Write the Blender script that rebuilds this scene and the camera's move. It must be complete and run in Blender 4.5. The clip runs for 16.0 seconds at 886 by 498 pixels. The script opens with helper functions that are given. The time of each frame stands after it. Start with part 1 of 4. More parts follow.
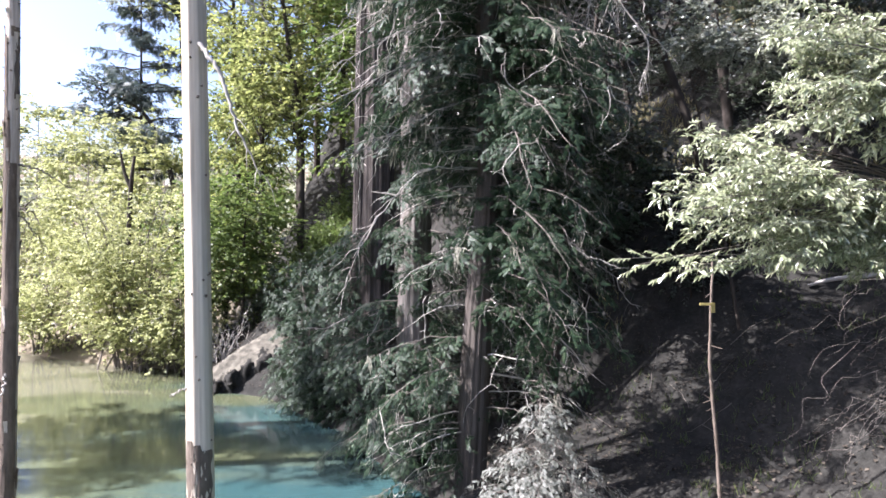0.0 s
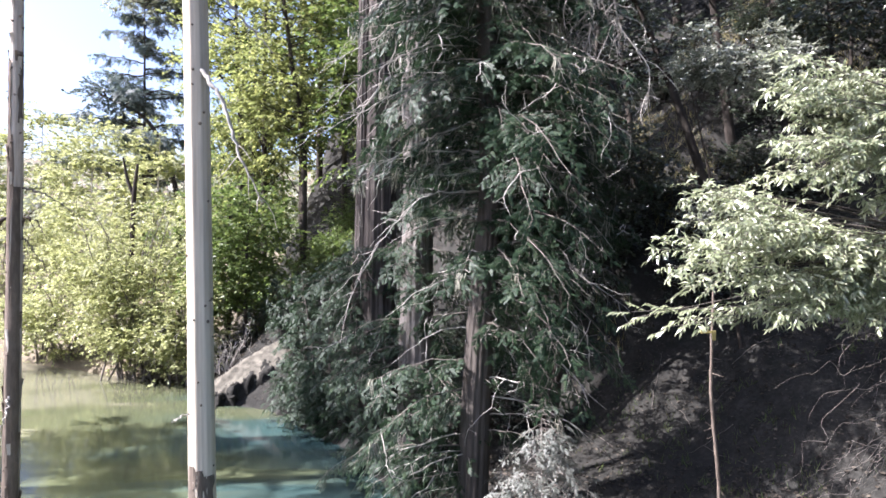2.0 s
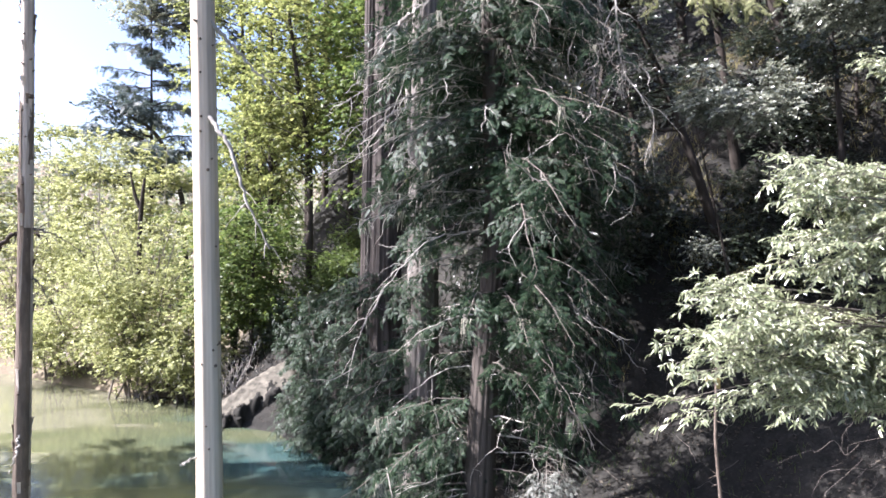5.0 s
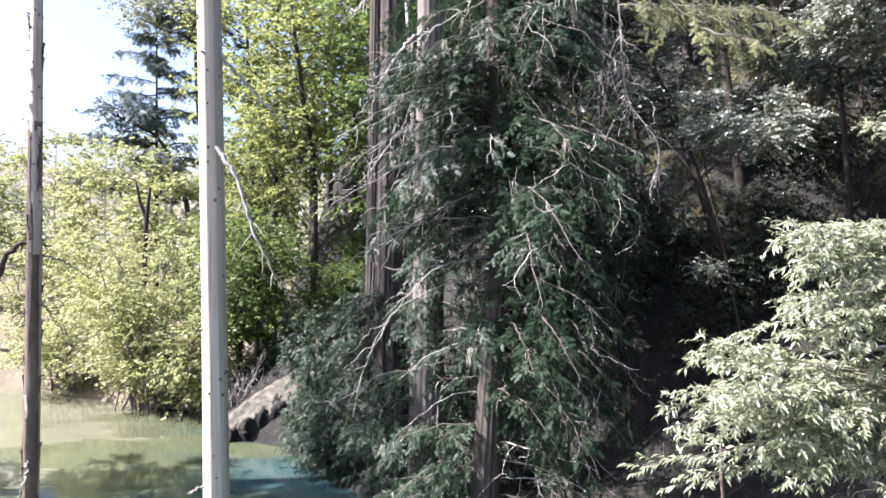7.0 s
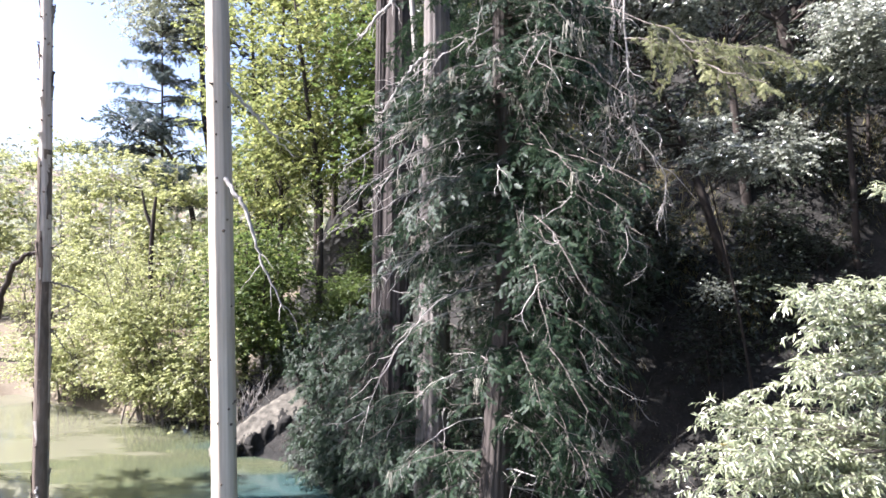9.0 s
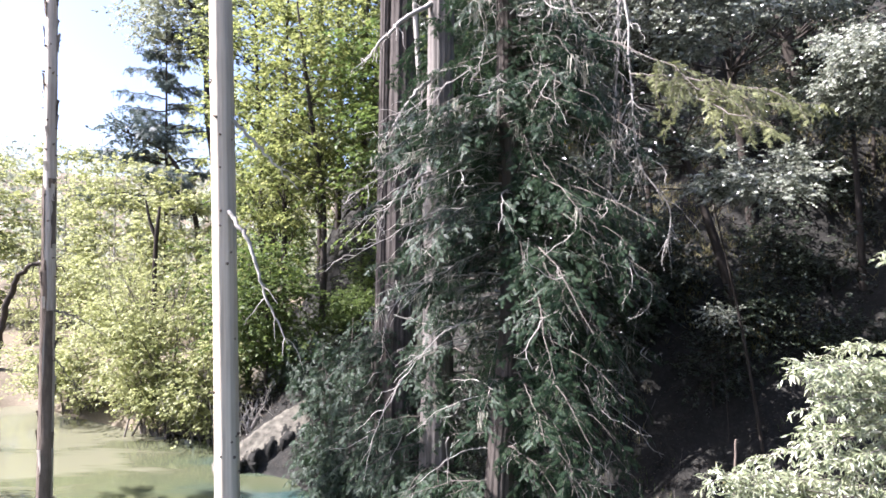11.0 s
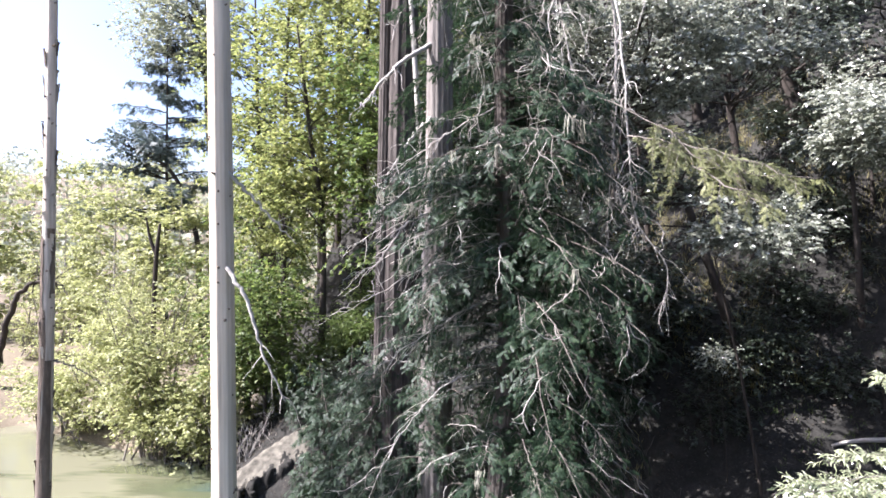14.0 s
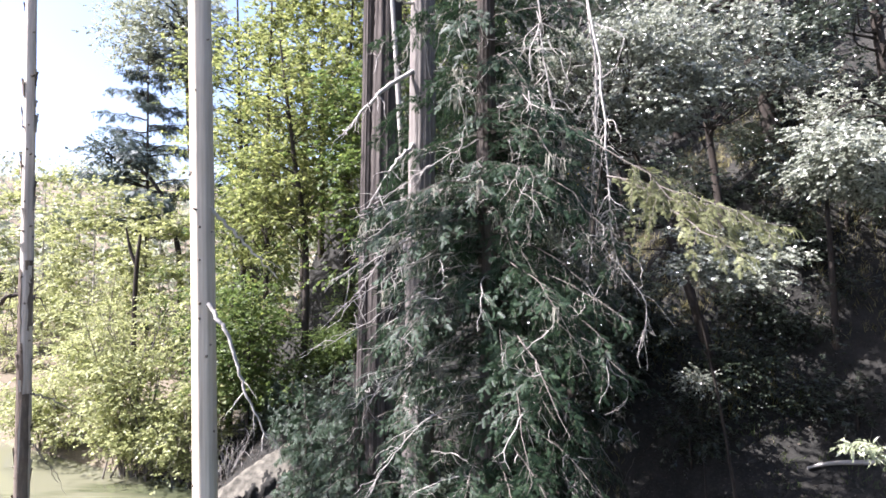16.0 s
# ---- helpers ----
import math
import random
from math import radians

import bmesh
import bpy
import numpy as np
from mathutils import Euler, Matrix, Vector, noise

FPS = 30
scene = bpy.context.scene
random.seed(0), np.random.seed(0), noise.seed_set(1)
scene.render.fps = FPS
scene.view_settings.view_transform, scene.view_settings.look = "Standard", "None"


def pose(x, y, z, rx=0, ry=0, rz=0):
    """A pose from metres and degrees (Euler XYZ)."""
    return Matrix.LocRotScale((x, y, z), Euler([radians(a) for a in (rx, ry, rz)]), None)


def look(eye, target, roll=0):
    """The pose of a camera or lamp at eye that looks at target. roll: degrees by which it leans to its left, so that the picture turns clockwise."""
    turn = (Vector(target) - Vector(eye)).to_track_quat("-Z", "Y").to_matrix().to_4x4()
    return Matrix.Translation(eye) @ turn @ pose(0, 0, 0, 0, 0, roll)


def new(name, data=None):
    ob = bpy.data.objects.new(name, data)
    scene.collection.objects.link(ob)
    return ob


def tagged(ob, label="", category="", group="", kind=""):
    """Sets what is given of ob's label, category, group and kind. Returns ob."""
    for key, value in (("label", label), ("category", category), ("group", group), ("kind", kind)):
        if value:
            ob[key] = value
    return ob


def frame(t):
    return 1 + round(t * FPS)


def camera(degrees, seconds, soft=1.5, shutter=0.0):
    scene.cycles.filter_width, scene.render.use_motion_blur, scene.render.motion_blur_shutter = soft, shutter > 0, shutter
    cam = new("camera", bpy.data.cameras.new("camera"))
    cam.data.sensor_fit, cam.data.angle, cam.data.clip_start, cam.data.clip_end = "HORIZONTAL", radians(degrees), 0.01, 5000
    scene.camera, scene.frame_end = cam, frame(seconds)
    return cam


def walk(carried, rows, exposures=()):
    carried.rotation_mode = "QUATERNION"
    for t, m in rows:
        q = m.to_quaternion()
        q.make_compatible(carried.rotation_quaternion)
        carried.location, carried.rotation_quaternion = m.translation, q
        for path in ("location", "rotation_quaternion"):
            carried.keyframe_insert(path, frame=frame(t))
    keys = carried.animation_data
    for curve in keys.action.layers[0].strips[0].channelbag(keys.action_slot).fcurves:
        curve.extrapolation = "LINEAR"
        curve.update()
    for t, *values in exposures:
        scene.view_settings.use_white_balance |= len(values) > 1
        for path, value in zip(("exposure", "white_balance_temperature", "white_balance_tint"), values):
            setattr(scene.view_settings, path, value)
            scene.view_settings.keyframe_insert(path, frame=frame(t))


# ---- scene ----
cam = camera(69.6, 16.0, soft=1.65)
METRES, EYE, TILT, LEAN, TURN = 6.0, 7.3, 0.0, 0.0, 0.0
ROWS = [
    (0.0, 0.0, 0.0, 0.0, 0.0, 0.0, -0.0),
    (0.5, 0.0004, -0.0023, 0.0236, 0.06, 0.02, -0.0),
    (1.0, 0.0016, -0.0046, 0.0478, 0.12, 0.04, 0.0),
    (1.5, 0.0041, -0.0054, 0.0728, 0.19, 0.05, 0.02),
    (2.0, 0.0064, -0.0057, 0.0984, 0.25, 0.11, 0.01),
    (2.5, 0.0084, -0.0069, 0.1247, 0.31, 0.13, 0.01),
    (3.0, 0.0093, -0.0086, 0.1524, 0.39, 0.16, 0.02),
    (3.5, 0.0093, -0.0114, 0.1809, 0.46, 0.2, 0.03),
    (4.0, 0.0091, -0.0151, 0.2108, 0.55, 0.24, 0.03),
    (6.5, 0.0, -0.0357, 0.3585, 0.97, 0.33, 0.09),
    (7.0, -0.0013, -0.0367, 0.3872, 1.06, 0.36, 0.09),
    (7.5, -0.0052, -0.0389, 0.4163, 1.13, 0.4, 0.09),
    (8.0, -0.0089, -0.0412, 0.4462, 1.22, 0.42, 0.11),
    (8.5, -0.0122, -0.0437, 0.4753, 1.32, 0.46, 0.1),
    (9.0, -0.0153, -0.0463, 0.5048, 1.4, 0.5, 0.1),
    (11.5, -0.0175, -0.04, 0.6691, 1.76, 0.67, 0.0),
    (12.0, -0.0143, -0.0386, 0.7063, 1.82, 0.7, -0.02),
    (12.5, -0.0117, -0.039, 0.7429, 1.85, 0.73, -0.02),
    (13.0, -0.0094, -0.0402, 0.7814, 1.9, 0.78, -0.02),
    (13.5, -0.0079, -0.0443, 0.8184, 1.83, 0.83, -0.04),
    (14.0, -0.0045, -0.0484, 0.8545, 1.75, 0.87, -0.03),
    (14.5, -0.0017, -0.0503, 0.8902, 1.57, 0.92, -0.04),
    (15.0, 0.0012, -0.0548, 0.9251, 1.15, 0.97, -0.05),
    (15.5, 0.0018, -0.0616, 0.9589, 0.66, 1.02, -0.04),
    (16.0, 0.0023, -0.068, 0.9929, 0.28, 1.05, -0.03),
]
walk(cam, [(t, pose(0, 0, EYE, TILT, LEAN, TURN) @ pose(METRES * x, METRES * y, METRES * z, 90 + pitch, roll, yaw)) for t, x, y, z, yaw, pitch, roll in ROWS], exposures=[(0.0, 2.22, 5760, 25), (16.0, 2.22, 5760, 25)])

# ---------------------------------------------------------------- light
SUN_EL, SUN_AZ = 48.0, -98.0          # degrees; azimuth clockwise from +y
world = bpy.data.worlds.new("sky")
scene.world = world
world.use_nodes = True
wn = world.node_tree.nodes
sky = wn.new("ShaderNodeTexSky")
sky.sky_type = "NISHITA"
sky.sun_disc = False
sky.sun_elevation = radians(SUN_EL)
sky.sun_rotation = radians(SUN_AZ)
sky.dust_density = 3.0
wn["Background"].inputs["Strength"].default_value = 0.082
world.node_tree.links.new(sky.outputs[0], wn["Background"].inputs["Color"])
sun = new("sun", bpy.data.lights.new("sun", "SUN"))
sun.data.energy, sun.data.angle, sun.data.color = 5.0, radians(0.5), (1.0, 0.94, 0.84)
TO_SUN = Vector((math.sin(radians(SUN_AZ)) * math.cos(radians(SUN_EL)), math.cos(radians(SUN_AZ)) * math.cos(radians(SUN_EL)), math.sin(radians(SUN_EL))))
sun.matrix_world = look(TO_SUN * 120, (0, 0, 0))


# ---------------------------------------------------------------- materials
def mat_base(name):
    m = bpy.data.materials.new(name)
    m.use_nodes = True
    nt = m.node_tree
    return m, nt, nt.nodes["Principled BSDF"], nt.links


def coords(nt, scale=(1, 1, 1)):
    tc = nt.nodes.new("ShaderNodeTexCoord")
    mp = nt.nodes.new("ShaderNodeMapping")
    mp.inputs["Scale"].default_value = scale
    nt.links.new(tc.outputs["Object"], mp.inputs["Vector"])
    return mp.outputs[0]


def noise_node(nt, vec, scale, detail=5, rough=0.6):
    n = nt.nodes.new("ShaderNodeTexNoise")
    n.inputs["Scale"].default_value, n.inputs["Detail"].default_value, n.inputs["Roughness"].default_value = scale, detail, rough
    nt.links.new(vec, n.inputs["Vector"])
    return n.outputs["Fac"]


def ramp(nt, fac, stops):
    r = nt.nodes.new("ShaderNodeValToRGB")
    while len(r.color_ramp.elements) < len(stops):
        r.color_ramp.elements.new(0.5)
    for e, (p, c) in zip(r.color_ramp.elements, stops):
        e.position, e.color = p, (*c, 1)
    nt.links.new(fac, r.inputs["Fac"])
    return r.outputs["Color"]


def mix(nt, fac, a, b, mode="MIX"):
    n = nt.nodes.new("ShaderNodeMix")
    n.data_type, n.blend_type = "RGBA", mode
    if isinstance(fac, float):
        n.inputs["Factor"].default_value = fac
    else:
        nt.links.new(fac, n.inputs["Factor"])
    nt.links.new(a, n.inputs["A"])
    nt.links.new(b, n.inputs["B"])
    return n.outputs["Result"]


def bump(nt, bsdf, height, strength, dist):
    b = nt.nodes.new("ShaderNodeBump")
    b.inputs["Strength"].default_value, b.inputs["Distance"].default_value = strength, dist
    nt.links.new(height, b.inputs["Height"])
    nt.links.new(b.outputs[0], bsdf.inputs["Normal"])


def wood(name, dark, mid, light, stretch=0.06, scale=9.0, rough=0.85, depth=0.03):
    """Bark or bare wood with grain along z."""
    m, nt, b, ln = mat_base(name)
    v = coords(nt, (1, 1, stretch))
    fine, coarse = noise_node(nt, v, scale * 2.2, 6, 0.7), noise_node(nt, v, scale * 0.5, 3)
    patch = noise_node(nt, coords(nt), 0.7, 4)
    c1 = ramp(nt, fine, [(0.3, dark), (0.5, mid), (0.72, light)])
    c2 = ramp(nt, coarse, [(0.35, dark), (0.6, light)])
    c3 = ramp(nt, patch, [(0.35, mid), (0.65, light)])
    ln.new(mix(nt, 0.3, mix(nt, 0.4, c1, c2), c3), b.inputs["Base Color"])
    b.inputs["Roughness"].default_value = rough
    b.inputs["Specular IOR Level"].default_value = 0.25
    bump(nt, b, fine, 0.8, depth)
    return m


def leaf(name, dark, light, back, translucent=0.35, rough=0.45, spec=0.5):
    """Leaves: each one its own shade, lit through from behind."""
    m, nt, b, ln = mat_base(name)
    geo = nt.nodes.new("ShaderNodeNewGeometry")
    patch = noise_node(nt, coords(nt), 0.5, 3)
    col = mix(nt, 0.35, ramp(nt, geo.outputs["Random Per Island"], [(0.0, dark), (0.75, light), (1.0, back)]),
              ramp(nt, patch, [(0.35, dark), (0.65, light)]))
    ln.new(col, b.inputs["Base Color"])
    b.inputs["Roughness"].default_value = rough
    b.inputs["Specular IOR Level"].default_value = spec
    tr = nt.nodes.new("ShaderNodeBsdfTranslucent")
    glow = nt.nodes.new("ShaderNodeHueSaturation")
    glow.inputs["Value"].default_value, glow.inputs["Saturation"].default_value = 1.6, 1.0
    ln.new(col, glow.inputs["Color"])
    ln.new(glow.outputs[0], tr.inputs["Color"])
    ms = nt.nodes.new("ShaderNodeMixShader")
    ms.inputs[0].default_value = translucent
    ln.new(b.outputs[0], ms.inputs[1])
    ln.new(tr.outputs[0], ms.inputs[2])
    ln.new(ms.outputs[0], nt.nodes["Material Output"].inputs["Surface"])
    return m


def plain(name, a, c, scale=8.0, rough=0.8):
    m, nt, b, ln = mat_base(name)
    n = noise_node(nt, coords(nt), scale, 5)
    ln.new(ramp(nt, n, [(0.3, a), (0.7, c)]), b.inputs["Base Color"])
    b.inputs["Roughness"].default_value = rough
    b.inputs["Specular IOR Level"].default_value = 0.25
    bump(nt, b, n, 0.5, 0.02)
    return m


M_GREY_WOOD = wood("weathered_wood", (0.35, 0.29, 0.215), (0.53, 0.458, 0.35), (0.67, 0.6, 0.48), 0.03, 6, 0.8, 0.006)
M_PEELED = wood("half_peeled_wood", (0.16, 0.13, 0.102), (0.4, 0.35, 0.285), (0.64, 0.585, 0.5), 0.06, 10, 0.85, 0.02)
M_OLD_BARK = wood("flaking_bark", (0.045, 0.036, 0.028), (0.11, 0.087, 0.065), (0.21, 0.172, 0.135), 0.2, 8, 0.9, 0.03)
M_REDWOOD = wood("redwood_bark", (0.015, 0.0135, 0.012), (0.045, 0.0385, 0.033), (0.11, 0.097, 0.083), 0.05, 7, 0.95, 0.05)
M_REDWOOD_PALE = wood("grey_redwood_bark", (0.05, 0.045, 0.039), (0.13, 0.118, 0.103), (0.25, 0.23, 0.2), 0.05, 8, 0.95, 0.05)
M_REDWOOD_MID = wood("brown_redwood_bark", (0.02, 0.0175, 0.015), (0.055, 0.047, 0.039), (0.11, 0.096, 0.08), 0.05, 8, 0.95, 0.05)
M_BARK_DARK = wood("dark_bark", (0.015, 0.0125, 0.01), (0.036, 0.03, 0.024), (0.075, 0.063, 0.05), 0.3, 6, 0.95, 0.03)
M_TWIG = wood("pale_dead_twigs", (0.18, 0.165, 0.14), (0.33, 0.31, 0.27), (0.46, 0.435, 0.385), 1.0, 6, 0.9, 0.005)
M_TWIG_BROWN = wood("brown_twigs", (0.06, 0.051, 0.042), (0.12, 0.105, 0.088), (0.21, 0.19, 0.16), 1.0, 6, 0.9, 0.005)
M_LICHEN = plain("pale_lichen", (0.2, 0.2, 0.15), (0.33, 0.325, 0.255), 14)
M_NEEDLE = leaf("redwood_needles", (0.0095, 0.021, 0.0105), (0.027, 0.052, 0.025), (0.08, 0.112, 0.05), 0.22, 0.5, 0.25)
# paler copy of the redwood needles, with sunlight put into its colour
M_NEEDLE_LIT = leaf("sunlit_needles", (0.095, 0.11, 0.045), (0.21, 0.22, 0.095), (0.34, 0.34, 0.17), 0.35, 0.5, 0.4)
# sapling needles in full sun: the sunlight is put into the grey-white colour
M_SPROUT = leaf("sunlit_sapling_needles", (0.07, 0.08, 0.064), (0.17, 0.18, 0.15), (0.32, 0.32, 0.27), 0.2, 0.5, 0.4)
# white sun highlights are put into the bay leaves' lighter colours
M_BAY = leaf("sunlit_bay_leaves", (0.09, 0.115, 0.055), (0.33, 0.36, 0.21), (0.55, 0.56, 0.39), 0.32, 0.22, 1.0)
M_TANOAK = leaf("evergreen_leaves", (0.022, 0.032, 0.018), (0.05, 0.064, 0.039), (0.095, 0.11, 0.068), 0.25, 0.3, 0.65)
# sunlit copy of the evergreen leaves above: sunshine is put into the pale colour
M_EVERGREEN_LIT = leaf("sunlit_evergreen_leaves", (0.1, 0.115, 0.08), (0.29, 0.31, 0.235), (0.5, 0.51, 0.42), 0.25, 0.24, 1.0)
M_MAPLE = leaf("maple_leaves", (0.072, 0.09, 0.03), (0.165, 0.187, 0.06), (0.33, 0.328, 0.115), 0.6, 0.5, 0.3)
M_MAPLE_GREEN = leaf("green_leaves", (0.045, 0.075, 0.02), (0.10, 0.14, 0.035), (0.18, 0.21, 0.05), 0.45, 0.5, 0.4)
M_WILLOW = leaf("willow_leaves", (0.12, 0.14, 0.052), (0.34, 0.36, 0.15), (0.55, 0.55, 0.29), 0.42, 0.5, 0.4)
M_YELLOW = leaf("yellow_leaves", (0.3, 0.24, 0.02), (0.5, 0.4, 0.03), (0.6, 0.5, 0.06), 0.45)
M_PINE = leaf("pine_needles", (0.04, 0.058, 0.05), (0.075, 0.1, 0.085), (0.12, 0.14, 0.11), 0.25, 0.5, 0.3)
# distance haze is put into this pale green, for far hill and oak
M_FAR = leaf("hazy_far_leaves", (0.16, 0.18, 0.12), (0.26, 0.28, 0.19), (0.36, 0.37, 0.26), 0.35)
M_LITTER = leaf("fallen_leaves", (0.035, 0.03, 0.022), (0.078, 0.066, 0.049), (0.16, 0.14, 0.106), 0.1, 0.7, 0.2)
M_GRASS = leaf("dry_grass_blades", (0.15, 0.14, 0.06), (0.3, 0.27, 0.12), (0.4, 0.36, 0.2), 0.4, 0.6, 0.2)
M_RIBBON = plain("yellow_ribbon_plastic", (0.26, 0.21, 0.07), (0.36, 0.3, 0.11), 20, 0.5)


def ground_material():
    m, nt, b, ln = mat_base("shaded_forest_soil")
    v = coords(nt)
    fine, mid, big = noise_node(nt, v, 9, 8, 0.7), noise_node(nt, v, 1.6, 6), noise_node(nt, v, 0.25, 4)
    # the canopy's shade is put into these near-black soil and duff colours
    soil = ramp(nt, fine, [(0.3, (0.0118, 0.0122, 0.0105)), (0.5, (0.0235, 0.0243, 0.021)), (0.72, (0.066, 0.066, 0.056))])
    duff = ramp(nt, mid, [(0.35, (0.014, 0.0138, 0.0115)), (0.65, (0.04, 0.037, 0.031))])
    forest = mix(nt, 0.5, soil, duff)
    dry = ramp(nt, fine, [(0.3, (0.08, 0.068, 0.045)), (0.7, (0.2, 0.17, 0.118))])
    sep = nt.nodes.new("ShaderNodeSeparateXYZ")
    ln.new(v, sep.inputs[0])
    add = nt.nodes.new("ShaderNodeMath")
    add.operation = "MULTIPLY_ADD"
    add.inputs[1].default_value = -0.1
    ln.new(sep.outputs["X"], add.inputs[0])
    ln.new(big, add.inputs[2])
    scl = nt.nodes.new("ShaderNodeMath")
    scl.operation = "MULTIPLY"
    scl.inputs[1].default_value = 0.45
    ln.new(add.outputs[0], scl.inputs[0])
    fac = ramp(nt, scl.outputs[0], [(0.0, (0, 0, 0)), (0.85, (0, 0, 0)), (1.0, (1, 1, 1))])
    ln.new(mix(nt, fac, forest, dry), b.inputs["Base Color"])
    b.inputs["Roughness"].default_value = 0.95
    b.inputs["Specular IOR Level"].default_value = 0.15
    bump(nt, b, fine, 0.8, 0.06)
    return m


def water_material():
    m, nt, b, ln = mat_base("murky_pond_water")
    v = coords(nt)
    big = noise_node(nt, coords(nt, (0.35, 1.5, 1)), 0.2, 4)
    sep = nt.nodes.new("ShaderNodeSeparateXYZ")
    ln.new(v, sep.inputs[0])
    # teal turns yellower and paler towards -x, in long streaks
    leftward = nt.nodes.new("ShaderNodeMath")
    leftward.operation = "MULTIPLY_ADD"
    leftward.inputs[1].default_value = -0.022
    ln.new(sep.outputs["X"], leftward.inputs[0])
    ln.new(big, leftward.inputs[2])
    ln.new(ramp(nt, leftward.outputs[0], [(0.5, (0.026, 0.06, 0.06)), (0.66, (0.042, 0.066, 0.055)), (0.8, (0.066, 0.078, 0.042)), (0.92, (0.075, 0.081, 0.045)), (1.0, (0.13, 0.13, 0.085))]), b.inputs["Base Color"])
    b.inputs["Roughness"].default_value = 0.07
    b.inputs["IOR"].default_value = 1.33
    rip = noise_node(nt, coords(nt, (1.0, 2.2, 1)), 2.2, 4)
    bump(nt, b, rip, 0.07, 0.03)
    return m


M_GROUND, M_WATER = ground_material(), water_material()
M_BANK = plain("pale_dry_earth", (0.052, 0.049, 0.038), (0.15, 0.14, 0.108), 3.2, 0.95)


# ---------------------------------------------------------------- mesh helpers
rng = np.random.default_rng(7)


class Buf:
    """Gathers vertices and faces of one mesh."""

    def __init__(self):
        self.v, self.f, self.n = [], {3: [], 4: []}, 0

    def add(self, verts, faces):
        verts, faces = np.asarray(verts, float).reshape(-1, 3), np.asarray(faces, int)
        self.v.append(verts)
        self.f[faces.shape[1]].append(faces + self.n)
        self.n += len(verts)

    def mesh(self, name, material, smooth=False):
        me = bpy.data.meshes.new(name)
        verts = np.concatenate(self.v) if self.v else np.zeros((0, 3))
        tri = np.concatenate(self.f[3]) if self.f[3] else np.zeros((0, 3), int)
        quad = np.concatenate(self.f[4]) if self.f[4] else np.zeros((0, 4), int)
        me.vertices.add(len(verts))
        me.vertices.foreach_set("co", verts.ravel())
        me.loops.add(tri.size + quad.size)
        me.loops.foreach_set("vertex_index", np.concatenate([tri.ravel(), quad.ravel()]))
        me.polygons.add(len(tri) + len(quad))
        me.polygons.foreach_set("loop_start", np.concatenate([np.arange(len(tri)) * 3, tri.size + np.arange(len(quad)) * 4]))
        if smooth:
            me.polygons.foreach_set("use_smooth", np.ones(len(tri) + len(quad), bool))
        me.update(calc_edges=True)
        me.materials.append(material)
        return me


def thing(name, label, category, group="", kind="", at=(0, 0, 0)):
    ob = tagged(new(name), label, category, group, kind)
    ob.location = at
    return ob


def part(name, buf, material, parent, label="", smooth=False, kind=""):
    """Links a buffer as one mesh under a thing; its vertices are in world places."""
    ob = new(name, buf.mesh(name, material, smooth))
    ob.parent = parent
    up = parent
    shift = Vector((0, 0, 0))
    while up is not None:
        shift += up.location
        up = up.parent
    ob.data.transform(Matrix.Translation(-shift))
    if label or kind:
        tagged(ob, label, kind=kind)
    return ob


def unit(a):
    return a / np.maximum(np.linalg.norm(a, axis=-1, keepdims=True), 1e-9)


def spline(points, n):
    """A smooth line of n points through a few."""
    p = np.asarray(points, float)
    if len(p) == 2:
        return p[0] + (p[1] - p[0]) * np.linspace(0, 1, n)[:, None]
    q = np.vstack([2 * p[0] - p[1], p, 2 * p[-1] - p[-2]])
    t = np.linspace(0, len(p) - 1 - 1e-6, n)
    i, u = t.astype(int), (t % 1)[:, None]
    a, b, c, d = q[i], q[i + 1], q[i + 2], q[i + 3]
    return 0.5 * (2 * b + (c - a) * u + (2 * a - 5 * b + 4 * c - d) * u ** 2 + (3 * b - a - 3 * c + d) * u ** 3)


def tube(buf, pts, radii, sides=6, flute=0.0, lobes=7, caps=True):
    """A tapered tube along pts; flute: depth of lengthwise ridges."""
    pts = np.asarray(pts, float)
    n = len(pts)
    radii = np.broadcast_to(np.asarray(radii, float), (n,)) if np.ndim(radii) == 0 else np.interp(np.linspace(0, 1, n), np.linspace(0, 1, len(radii)), radii)
    tan = unit(np.gradient(pts, axis=0))
    ref = np.array([1.0, 0, 0]) if abs(tan[0, 0]) < 0.8 else np.array([0, 1.0, 0])
    s = unit(np.cross(tan, ref))
    u = np.cross(s, tan)
    a = np.linspace(0, 2 * np.pi, sides, endpoint=False)
    k = np.ones((n, sides))
    if flute:
        h = np.linspace(0, 1, n)[:, None]
        for j in range(1, 5):
            k += flute / j * np.sin(a[None] * round(lobes * j * 0.83) + rng.uniform(0, 6.28) + 0.9 * np.sin(h * rng.uniform(3, 9) + rng.uniform(0, 6)))
        k += rng.normal(0, flute * 0.3, (n, sides)) + rng.normal(0, flute * 0.35, (1, sides))
    ring = pts[:, None] + (radii[:, None] * k)[..., None] * (np.cos(a)[None, :, None] * s[:, None] + np.sin(a)[None, :, None] * u[:, None])
    i, j = np.meshgrid(np.arange(n - 1), np.arange(sides), indexing="ij")
    jn = (j + 1) % sides
    q = np.stack([i * sides + j, i * sides + jn, (i + 1) * sides + jn, (i + 1) * sides + j], -1).reshape(-1, 4)
    buf.add(ring, q)
    if caps:
        last = ring[-1]
        buf.add(np.vstack([last, last.mean(0) + tan[-1] * radii[-1] * 0.5]), [(x, (x + 1) % sides, sides) for x in range(sides)])


